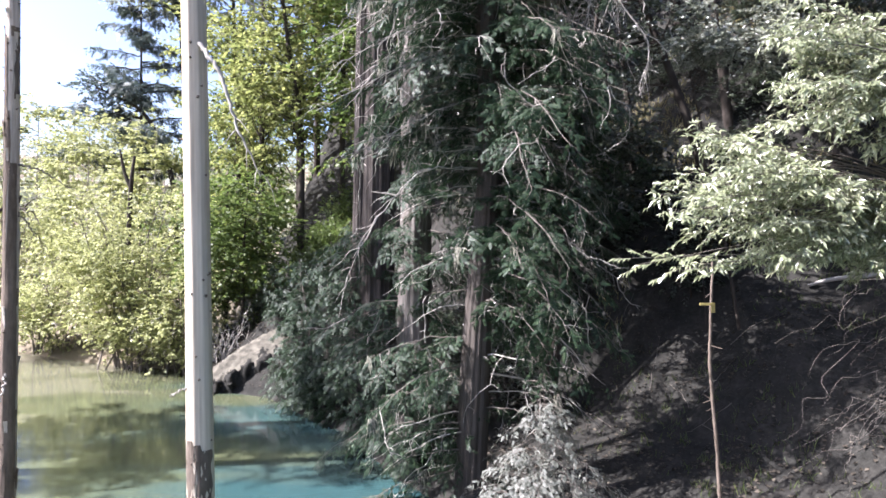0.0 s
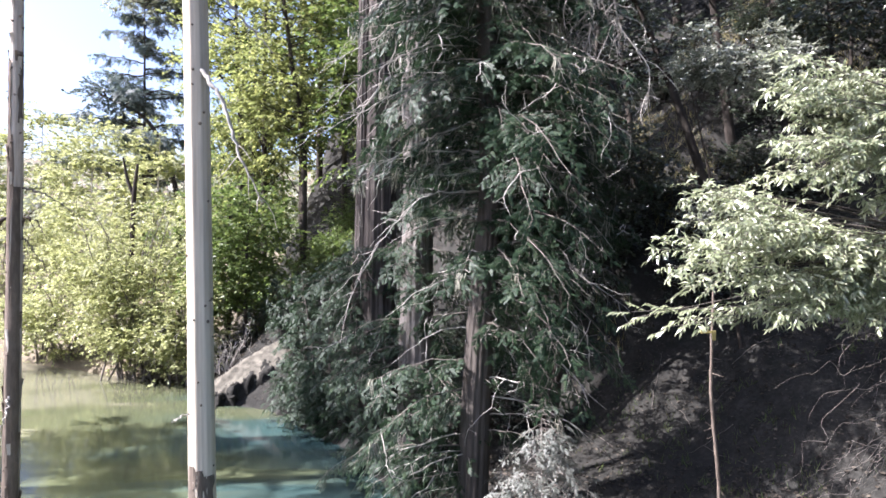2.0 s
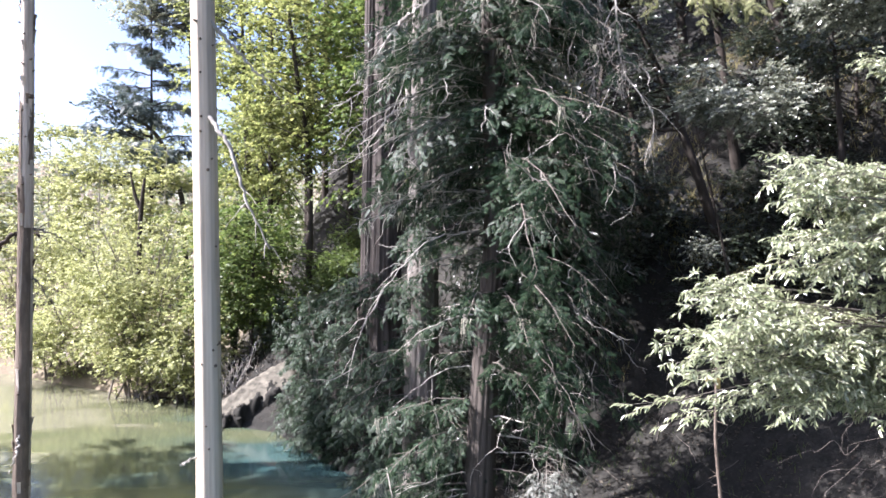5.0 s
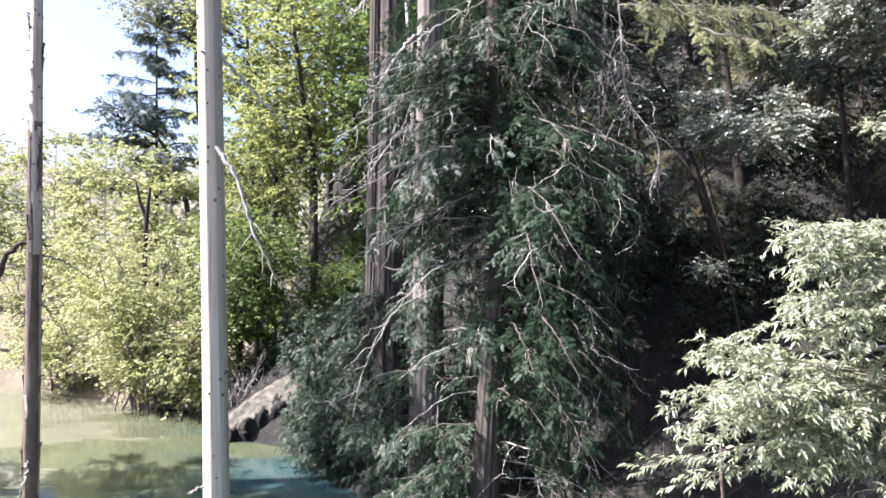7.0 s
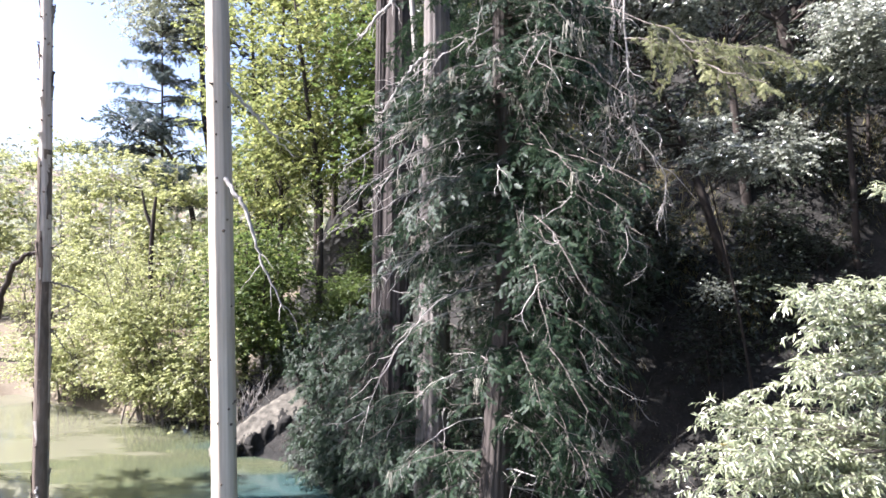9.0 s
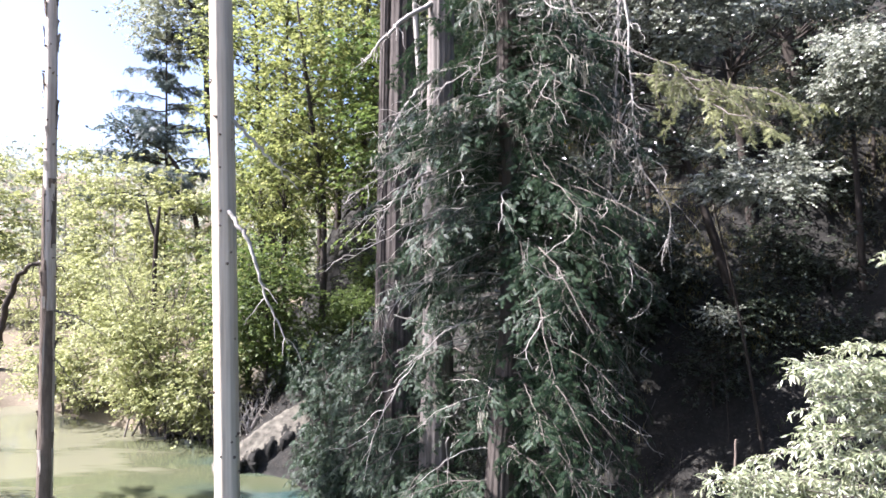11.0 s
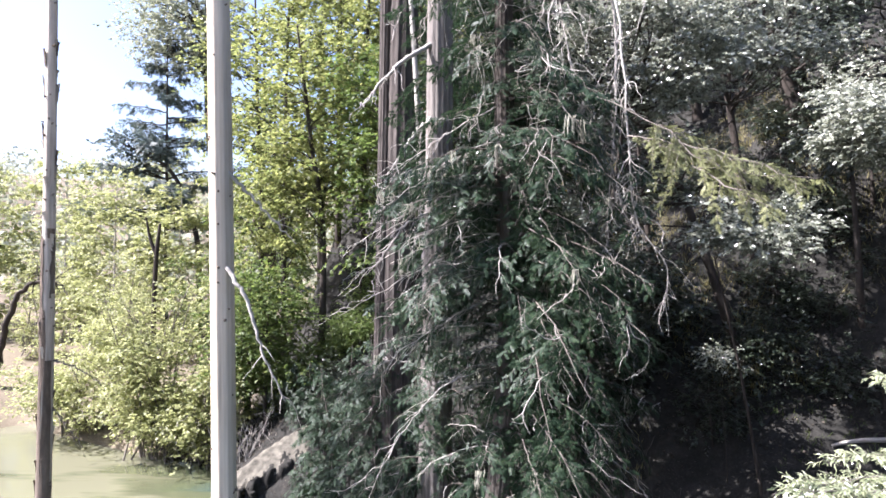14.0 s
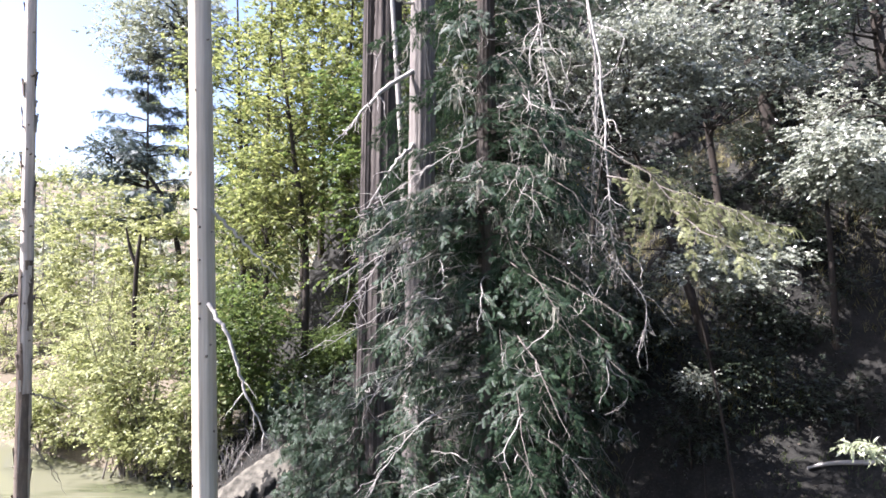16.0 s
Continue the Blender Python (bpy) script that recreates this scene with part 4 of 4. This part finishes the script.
# unseen trees added beside and behind the camera, to keep skylight off the slope
for wx0, wy0, wh in ((20.5, 16, 15), (17, 10, 16), (15, 3, 15), (21, 20, 14), (23, 12, 16), (18, -5, 15), (22, 3, 16), (14, -12, 16), (20, -14, 15)):
    slope_tree(wx0, wy0, -0.5, wh, 0.28, (wx0 - 0.5, wy0, gz(wx0, wy0) + wh * 0.68), (4.0, 4.0, wh * 0.36), 30, size=0.5, twigs=12)


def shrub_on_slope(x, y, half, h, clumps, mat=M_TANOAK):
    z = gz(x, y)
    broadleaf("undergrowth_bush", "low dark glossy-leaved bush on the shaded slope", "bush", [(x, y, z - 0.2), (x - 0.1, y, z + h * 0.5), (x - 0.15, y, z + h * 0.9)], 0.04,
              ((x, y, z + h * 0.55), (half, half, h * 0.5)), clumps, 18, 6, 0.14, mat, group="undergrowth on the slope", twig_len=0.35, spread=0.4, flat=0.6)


shrub_on_slope(10.2, 24.0, 1.0, 3.0, 14)
shrub_on_slope(11.6, 24.4, 1.1, 2.6, 14)
shrub_on_slope(9.2, 23.6, 0.9, 2.4, 12)
for sx0, sy0 in ((0.6, 24.5), (1.8, 26.0), (-0.6, 27.5), (2.6, 28.0), (0.8, 29.5), (-2.2, 31.0), (2.0, 23.0)):
    shrub_on_slope(sx0, sy0, 1.2, rng.uniform(2.4, 3.8), 16)
for k in range(22):
    sx0, sy0 = rng.uniform(3.0, 17.0), rng.uniform(26, 35)
    shrub_on_slope(sx0, sy0, rng.uniform(0.5, 1.2), rng.uniform(0.8, 2.2), int(rng.integers(5, 12)))
for k in range(24):
    sx0, sy0 = rng.uniform(11.5, 20.0), rng.uniform(22.5, 31)
    shrub_on_slope(sx0, sy0, rng.uniform(0.6, 1.2), rng.uniform(0.7, 1.8), int(rng.integers(5, 10)))
for sx0, sy0 in ((-10.6, 37.6), (-7.4, 36.0), (-11.4, 38.6)):
    shrub_on_slope(sx0, sy0, 1.0, rng.uniform(1.4, 2.4), 10)
for k in range(28):
    sx0, sy0 = rng.uniform(-12.0, -3.0), rng.uniform(37.5, 44)
    shrub_on_slope(sx0, sy0, rng.uniform(0.6, 1.3), rng.uniform(0.8, 2.4), int(rng.integers(5, 11)), M_MAPLE_GREEN)

yellow = broadleaf("yellow_bush", "bush with bright yellow autumn leaves on the slope", "bush", [(7.8, 38.5, gz(7.8, 38.5) - 0.2), (7.7, 38.3, gz(7.8, 38.5) + 1.4)], 0.05,
                   ((7.7, 38.2, gz(7.8, 38.5) + 1.6), (0.7, 0.5, 0.5)), 8, 20, 6, 0.12, M_YELLOW)


# ---------------------------------------------------------------- maples and brush behind the pond
def maple(x, y, height, r, half, clumps, mat, lean=0.0, low=0.45, size=0.26, twigs=25, label="slim maple with sunlit yellow-green leaves", bark=M_BARK_DARK):
    z = gz(x, y)
    return broadleaf("maple_tree", label, "maple tree", [(x, y, z - 0.3), (x + 0.1, y, z + height * 0.4), (x + lean * 0.4, y, z + height * 0.65), (x + lean, y, z + height)], r,
                     ((x + lean * 0.5, y, z + height * (0.5 + low / 2)), (half, half * 0.7, height * (1 - low) / 2 * 1.15)), clumps, twigs, 6, size, mat, bark,
                     group="maples on the far bank", twig_len=0.55, spread=0.75, flat=0.4)


maple(-9.0, 40.0, 22, 0.19, 3.2, 50, M_MAPLE, -1.6, 0.4)
maple(-12.6, 44.0, 28, 0.16, 4.0, 76, M_MAPLE, 0.4, 0.25)
maple(-15.5, 48.0, 31, 0.2, 4.6, 84, M_MAPLE, -0.5, 0.2)
maple(-7.0, 44.0, 26, 0.16, 3.6, 60, M_MAPLE, 0.6, 0.25)
maple(-5.0, 38.0, 19, 0.15, 3.0, 50, M_MAPLE_GREEN, 0.3, 0.2)
maple(-10.5, 53.0, 28, 0.22, 5.0, 80, M_MAPLE, 0.3, 0.15)
maple(-3.0, 48.0, 26, 0.2, 5.0, 80, M_MAPLE, -0.3, 0.15)
maple(-17.5, 56.0, 17, 0.2, 4.5, 60, M_MAPLE_GREEN, 0.3, 0.1)
maple(-13.5, 39.5, 11, 0.12, 2.6, 40, M_MAPLE_GREEN, 0.2, 0.2, label="young maple with green leaves over the bank")
maple(-12.0, 38.0, 9.5, 0.1, 2.3, 40, M_MAPLE_GREEN, 0.4, 0.3, 0.2, 30, "young maple with green leaves on the shaded bank")
maple(-14.0, 62.0, 36, 0.3, 6.0, 60, M_MAPLE, 0.3, 0.1, 0.4, 18)
maple(-7.0, 64.0, 38, 0.3, 6.0, 60, M_MAPLE, 0.3, 0.1, 0.4, 18)
maple(-20.0, 66.0, 26, 0.3, 5.0, 50, M_MAPLE_GREEN, 0.3, 0.1, 0.34, 26)
maple(2.0, 55.0, 28, 0.2, 6.0, 80, M_MAPLE_GREEN, -0.3, 0.1)


def thicket(x, y, height, half, clumps, mat, label, stems=12, size=0.19, twigs=32, seed_h=1.0):
    z = max(gz(x, y), 0)
    t = thing("willow_shrub", label, "shrub", "shrubs on the shore", at=(x, y, z))
    sb, lb, tb = Buf(), Buf(), Buf()
    pos, ways = [], []
    for _ in range(stems):
        a, r = rng.uniform(0, 6.28), rng.uniform(0.2, 1.0)
        e = np.array([x + math.cos(a) * half * r, y + math.sin(a) * half * 0.7 * r, z + height * rng.uniform(0.3, 1.0) * (1.05 - 0.45 * r * r)])
        s = np.array([x + rng.normal(0, half * 0.2), y + rng.normal(0, half * 0.15), z - 0.2])
        ln = spline([s, (s + e) / 2 + rng.normal(0, 0.3, 3) + (0, 0, height * 0.08), e], 16)
        sb = Buf()
        tube(sb, ln, [0.06, 0.04, 0.01], 6)
        part("stem", sb, M_TWIG_BROWN, t)
        for q in range(clumps // stems + 1):
            p = ln[rng.integers(2, 16)] + rng.normal(0, 0.6, 3) * (1, 1, 0.7)
            p[:2] += (p[:2] - (x, y)) * rng.uniform(0, 0.5) * (1.2 - (p[2] - z) / height)
            cl = rng.normal(0, 1, (twigs, 3)) * np.array([0.55, 0.5, 0.26])
            pos.append(p + cl)
            ways.append(unit(cl) + rng.normal(0, 0.4, (twigs, 3)))
    pos, ways = np.concatenate(pos), np.concatenate(ways)
    ok = pos[:, 2] > 0.3 + 2.4 * rng.random(len(pos)) ** 1.5
    leafy_twigs(lb, pos[ok], ways[ok], 0.45, 5, size)
    hanging_twigs(tb, pos[ok][::9], 80, 0.6, 2.0, 0.014)
    part("crown", lb, mat, t, kind="stuff")
    part("twig_tangle", tb, M_TWIG, t, "bare pale drooping twigs", kind="stuff")


thicket(-19.3, 39.4, 13.0, 5.2, 130, M_WILLOW, "tall sunlit willow thicket with yellow-green leaves hanging over the water", 26)
thicket(-15.4, 37.6, 8.0, 2.6, 60, M_WILLOW, "leafy willow shrub drooping over the water", 12)
thicket(-26.5, 43.6, 9.0, 3.6, 70, M_WILLOW, "sunlit willow shrub on the far shore", 14)
bare = thing("bare_shrub", "leafless pale shrub on the shaded bank", "shrub", "shrubs on the shore", at=(-12.4, 36.2, gz(-12.4, 36.2)))
hb = Buf()
for k in range(26):
    ln = wiggle((-12.4 + rng.normal(0, 0.6), 36.2 + rng.normal(0, 0.4), gz(-12.4, 36.2) - 0.1), (rng.normal(0, 0.35), rng.normal(0, 0.3), 1), rng.uniform(1.2, 3.6), 9, 0.05, 0.2)
    tube(hb, ln, [0.028, 0.018, 0.006], 5, caps=False)
    for _ in range(5):
        i = rng.integers(3, 8)
        tube(hb, wiggle(ln[i], rng.normal(0, 1, 3) + (0, 0, 0.4), rng.uniform(0.3, 0.8), 5, 0.1, 0.3), [0.01, 0.004], 3, caps=False)
part("stem", hb, M_TWIG, bare)
thicket(-32, 58, 12.0, 4.5, 40, M_WILLOW, "sunlit shrub beyond the pond", 14, 0.2)
thicket(-42, 62, 13.0, 5.0, 40, M_WILLOW, "sunlit shrub beyond the pond", 14, 0.2)
thicket(-24, 60, 13.0, 4.5, 40, M_MAPLE_GREEN, "green shrub beyond the pond", 14, 0.2)


for tx, ty, th in ((-38, 68, 12), (-46, 72, 13), (-54, 70, 12), (-62, 78, 14), (-30, 66, 11), (-50, 86, 15), (-40, 84, 14), (-66, 66, 12)):
    maple(tx, ty, th * 1.55, 0.1, 5.4, 60, M_WILLOW, 0.4, 0.02, 0.36, 24, "sunlit yellow-green tree beyond the pond", M_TWIG)


# ---------------------------------------------------------------- tall conifers far behind
def far_conifer(x, y, height, r, crown_lo, reach, n, mat, label, lean=0.0, up=0.1):
    z = gz(x, y)
    axis = spline([(x, y, z - 0.5), (x + lean * 0.5, y, z + height * 0.5), (x + lean, y, z + height)], 50)
    t = thing("pine_tree", label, "pine tree", "tall conifers behind the pond", at=tuple(axis[0]))
    b, wb2, lb = Buf(), Buf(), Buf()
    tube(b, axis, [r * 1.2, r, r * 0.6, 0.05], 10, 0.04)
    part("trunk", b, M_BARK_DARK, t, smooth=True)
    for k in range(n):
        f = crown_lo + (1 - crown_lo) * (k + rng.uniform(0, 1)) / n
        p = axis[min(int(f * 49), 49)]
        a = rng.uniform(0, 6.28)
        l = reach * rng.uniform(0.45, 1.1) * (1.15 - 0.75 * (f - crown_lo) / (1 - crown_lo))
        wb2 = Buf()
        conifer_limb(wb2, lb, p, (math.cos(a), math.sin(a), up), l, 0.1, 0.015 * l, 1.0, 0.2, 1.0, 0.35, few=True, bare=0.1)
        part("limb", wb2, M_BARK_DARK, t)
    part("foliage", lb, mat, t, kind="stuff")


far_conifer(-35.5, 75, 36, 0.24, 0.36, 8.8, 62, M_PINE, "tall open-crowned conifer dark against the sky")
# three conifers added out of view, to shade the redwoods' lower limbs
for tx, ty, th in ((-27.5, 18.9, 44), (-29.0, 21.3, 43), (-28.0, 23.8, 44)):
    far_conifer(tx, ty, th, 0.4, 0.12, 4.7, 70, M_PINE, "unseen tall conifer added beside the pond to shade the redwoods")
far_conifer(-26.0, 82, 40, 0.4, 0.1, 7.0, 46, M_PINE, "dense dark conifer behind the maples")
old_z = gz(-30, 77)
broadleaf("oak_tree", "tall old tree with crooked limbs and a crown coloured pale for haze", "tree", [(-29.5, 77, old_z - 0.3), (-29.8, 77, 18), (-31.2, 77, 28), (-31.8, 77, 41)], 0.55,
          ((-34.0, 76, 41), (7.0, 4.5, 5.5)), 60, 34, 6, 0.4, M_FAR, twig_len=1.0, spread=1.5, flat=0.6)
broadleaf("oak_tree", "dark leafy oak branch reaching out over the far bank", "tree", [(-30.5, 73, old_z - 0.3), (-31.0, 73, 15), (-34.0, 73, 22.5), (-39.0, 73, 25.5)], 0.3,
          ((-38.0, 73, 25.6), (4.2, 2.0, 1.2)), 16, 16, 6, 0.4, M_PINE, twig_len=0.9, spread=0.9, flat=0.6)
arch = thing("leaning_tree", "dark crooked bare tree leaning over the far shore", "tree", at=(-38.0, 50.5, gz(-38.0, 50.5)))
b = Buf()
line = spline([(-38.0, 50.5, gz(-38.0, 50.5) - 0.3), (-37.4, 50.5, 6.0), (-36.0, 50.5, 9.6), (-34.0, 50.5, 10.6), (-32.4, 50.5, 10.2)], 40)
line[1:] += rng.normal(0, 0.06, (39, 3))
tube(b, line, [0.3, 0.24, 0.15, 0.05], 10, 0.06)
part("trunk", b, M_BARK_DARK, arch, smooth=True)
for k in range(10):
    i = rng.integers(16, 39)
    b = Buf()
    tube(b, wiggle(line[i], (rng.normal(0.3, 0.6), rng.normal(0, 0.4), rng.uniform(-0.3, 0.9)), rng.uniform(0.8, 2.6), 8, 0.1, 0.25), [0.06, 0.015], 5)
    part("limb", b, M_BARK_DARK, arch)
snag = thing("dead_snag", "black forked dead trunk behind the willows", "dead tree", at=(-28.2, 57, gz(-28.2, 57)))
b = Buf()
tube(b, spline([(-28.2, 57, gz(-28.2, 57) - 0.2), (-28.1, 57, 9), (-27.9, 57, 13.0), (-27.6, 57, 15.6)], 24), [0.26, 0.22, 0.2, 0.12], 12, 0.06)
part("trunk", b, M_BARK_DARK, snag, smooth=True)
b = Buf()
tube(b, spline([(-27.95, 57, 12.8), (-28.5, 57, 14.2), (-28.9, 57, 16.2)], 14), [0.18, 0.14, 0.08], 9, 0.06)
part("limb", b, M_BARK_DARK, snag, smooth=True)


# far wooded hill
def far_woods():
    b, n = Buf(), 0
    pos, size = [], []
    for _ in range(1500):
        x, y = rng.uniform(-330, 60), 92 + 240 * rng.random() ** 1.5
        z = gz(x, y)
        h = rng.uniform(7, 16)
        k = 32
        c = rng.normal(0, 1, (k, 3)) * np.array([0.15, 0.15, 0.24]) * h + np.array([x, y, z + h * 0.55])
        pos.append(c)
        size.append(np.full(k, h * 0.1))
    pos, size = np.concatenate(pos), np.concatenate(size)
    scatter(b, BROAD_V, BROAD_F, pos, basis(rng.normal(0, 1, pos.shape), None, 0.8), size * rng.uniform(0.7, 1.4, len(size)))
    tagged(new("far_woods", b.mesh("far_woods", M_FAR)), "wooded hillside in the distance, coloured pale for haze", "woods", kind="stuff")


far_woods()


# ---------------------------------------------------------------- the ground's clutter
def earth_bank():
    """A spit of dry earth that slopes into the pond, with a crumbling face on the water side."""
    t = thing("earth_bank", "pale sunlit hump of dry earth with dark eroded face", "earth bank", at=(-10.5, 33.2, 0))
    a, e = np.array([-13.0, 32.4]), np.array([-6.0, 35.4])
    n, m = 70, 44
    u, w = np.meshgrid(np.linspace(0, 1, n), np.linspace(-1, 1, m), indexing="ij")
    along = e - a
    across = np.array([along[1], -along[0]]) / np.linalg.norm(along)
    half = 1.0 + 1.3 * u
    top = 0.25 + 4.6 * u ** 0.85
    cross = 1 - 0.3 * smooth(-0.3, -1.0, w) - 0.34 * smooth(-0.35, 0.5, w) - 0.76 * smooth(0.45, 0.85, w)
    x = a[0] + along[0] * u + across[0] * w * half
    y = a[1] + along[1] * u + across[1] * w * half
    rough = np.array([[noise.fractal(Vector((p * 1.6, q * 1.6, 3.0)), 0.6, 2.1, 5) for p, q in zip(r1, r2)] for r1, r2 in zip(x, y)])
    face = smooth(0.35, 0.6, w)
    z = top * cross - 0.15 + rough * (0.16 + 0.3 * face)
    x = x + across[0] * rough * 0.35 * face
    y = y + across[1] * rough * 0.35 * face
    i, j = np.meshgrid(np.arange(n - 1), np.arange(m - 1), indexing="ij")
    q = np.stack([i * m + j, i * m + j + 1, (i + 1) * m + j + 1, (i + 1) * m + j], -1)[..., ::-1]
    # pale earth marks the sunlit top; the upper end's shade is painted dark
    pale = np.maximum(w + 0.35 * rough, 1.05 * u - 0.36 + 0.35 * rough)[:-1, :-1] < 0.36
    upper, lower = q[pale], q[~pale]
    v = np.stack([x, y, z], -1)
    for name, f, mat, lab in (("crust", upper, M_BANK, "dry pale earth"), ("face", lower, M_GROUND, "dark crumbling earth face and upper end coloured for shade")):
        b = Buf()
        b.add(v, f)
        part(name, b, mat, t, lab, smooth=True)
    for k in range(46):
        uu, ww = rng.uniform(0.05, 0.75), rng.uniform(0.5, 0.98)
        ii, jj = int(uu * (n - 1)), int((ww + 1) / 2 * (m - 1))
        c0, r = v[ii, jj], rng.uniform(0.05, 0.16)
        bm = bmesh.new()
        bmesh.ops.create_icosphere(bm, subdivisions=2, radius=r)
        for vv in bm.verts:
            vv.co *= 1 + 0.5 * noise.noise(vv.co * 5 / r * 0.2 + Vector((k, 0, 0)))
            vv.co.z *= 0.75
        me = bpy.data.meshes.new("clod")
        bm.to_mesh(me)
        bm.free()
        me.materials.append(M_BANK if k % 2 == 0 else M_GROUND)
        o = new("clod", me)
        o.parent = t
        o.location = Vector(c0) - Vector(t.location)


earth_bank()


def litter():
    b = Buf()
    n = 62000
    x, y = rng.uniform(-14, 19, n), rng.uniform(9, 40, n)
    d = shore_distance(x, y)
    drift = np.sin(x * 1.7 + 2 * np.sin(y * 0.9)) + np.sin(y * 1.3 + x * 0.6)
    ok = (d > 0.4) & (drift + rng.normal(0, 0.8, n) > -0.3)
    x, y = x[ok], y[ok]
    z = ground_z(x, y) + 0.035
    ways = rng.normal(0, 1, (len(x), 3)) * (1, 1, 0.2)
    scatter(b, BROAD_V, BROAD_F, np.stack([x, y, z], -1), basis(ways, None, 0.4), rng.uniform(0.05, 0.16, len(x)))
    tagged(new("leaf_litter", b.mesh("leaf_litter", M_LITTER)), "brown fallen leaves scattered over the slope", "leaf litter", kind="stuff")


litter()


def grass(name, label, mat, count, xr, yr, lo, hi):
    """Tufts of narrow blades on the slope."""
    b = Buf()
    cx, cy = rng.uniform(*xr, count), rng.uniform(*yr, count)
    ok = (shore_distance(cx, cy) > 1.0) & (np.sin(cx * 0.9 + cy * 0.4) + rng.normal(0, 0.6, count) > 0.2)
    cx, cy = cx[ok], cy[ok]
    per = 9
    x = np.repeat(cx, per) + rng.normal(0, 0.1, len(cx) * per)
    y = np.repeat(cy, per) + rng.normal(0, 0.1, len(cx) * per)
    ways = rng.normal(0, 0.5, (len(x), 3)) + (0, 0, 1.0)
    blade_v, blade_f = [(-0.03, 0, 0), (0.03, 0, 0), (0.02, 0.55, 0.06), (-0.02, 0.55, 0.06), (0, 1, 0.25)], [(0, 1, 2), (0, 2, 3), (3, 2, 4)]
    scatter(b, blade_v, blade_f, np.stack([x, y, ground_z(x, y) - 0.02], -1), basis(ways, rng.normal(0, 1, (len(x), 3)), 0.3), rng.uniform(lo, hi, len(x)))
    tagged(new(name, b.mesh(name, mat)), label, "grass", kind="stuff")


grass("dry_grass", "dry yellow-green grass tufts on the open slope", M_GRASS, 2600, (6, 20), (24, 36), 0.15, 0.5)
grass("fern_tufts", "small green ferny tufts on the shaded slope", M_MAPLE_GREEN, 900, (4, 16), (14, 30), 0.12, 0.35)


def sticks():
    made = 0
    while made < 30:
        x, y = rng.uniform(3, 18), rng.uniform(16, 32)
        if shore_distance(np.array([x]), np.array([y]))[0] < 0.8:
            continue
        a, l = rng.uniform(0, 6.28), rng.uniform(0.5, 2.4)
        n = 8
        u = np.linspace(-0.5, 0.5, n) * l
        px, py = x + u * math.cos(a) + rng.normal(0, 0.02, n), y + u * math.sin(a) + rng.normal(0, 0.02, n)
        b = Buf()
        tube(b, np.stack([px, py, ground_z(px, py) + 0.05], -1), [0.011, 0.008, 0.004], 6)
        o = new("fallen_branch", b.mesh("fallen_branch", M_TWIG_BROWN, True))
        tagged(o, "bare fallen branch lying on the leaf litter", "branch", "fallen branches on the slope")
        made += 1


sticks()


# a broken bough on the slope, and a dark evergreen added to shade nearby ground
def fallen_log():
    n = 18
    u = np.linspace(0, 1, n)
    px, py = 12.6 + 2.6 * u, 22.0 - 0.7 * u + 0.06 * np.sin(u * 7)
    b = Buf()
    tube(b, np.stack([px, py, ground_z(px, py) + 0.1 + 0.03 * np.sin(u * 5)], -1), [0.05, 0.08, 0.1], 10, 0.05)
    tagged(new("fallen_log", b.mesh("fallen_log", M_TWIG, True)), "pale bare fallen bough lying on the dark slope", "log")


fallen_log()
# added where the main redwood hides it, in the sun's path to the slope
slope_tree(3.6, 22.0, -0.2, 12.0, 0.1, (3.3, 21.1, 12.4), (1.3, 1.2, 2.0), 36, label="evergreen added behind the redwoods to shade the slope")
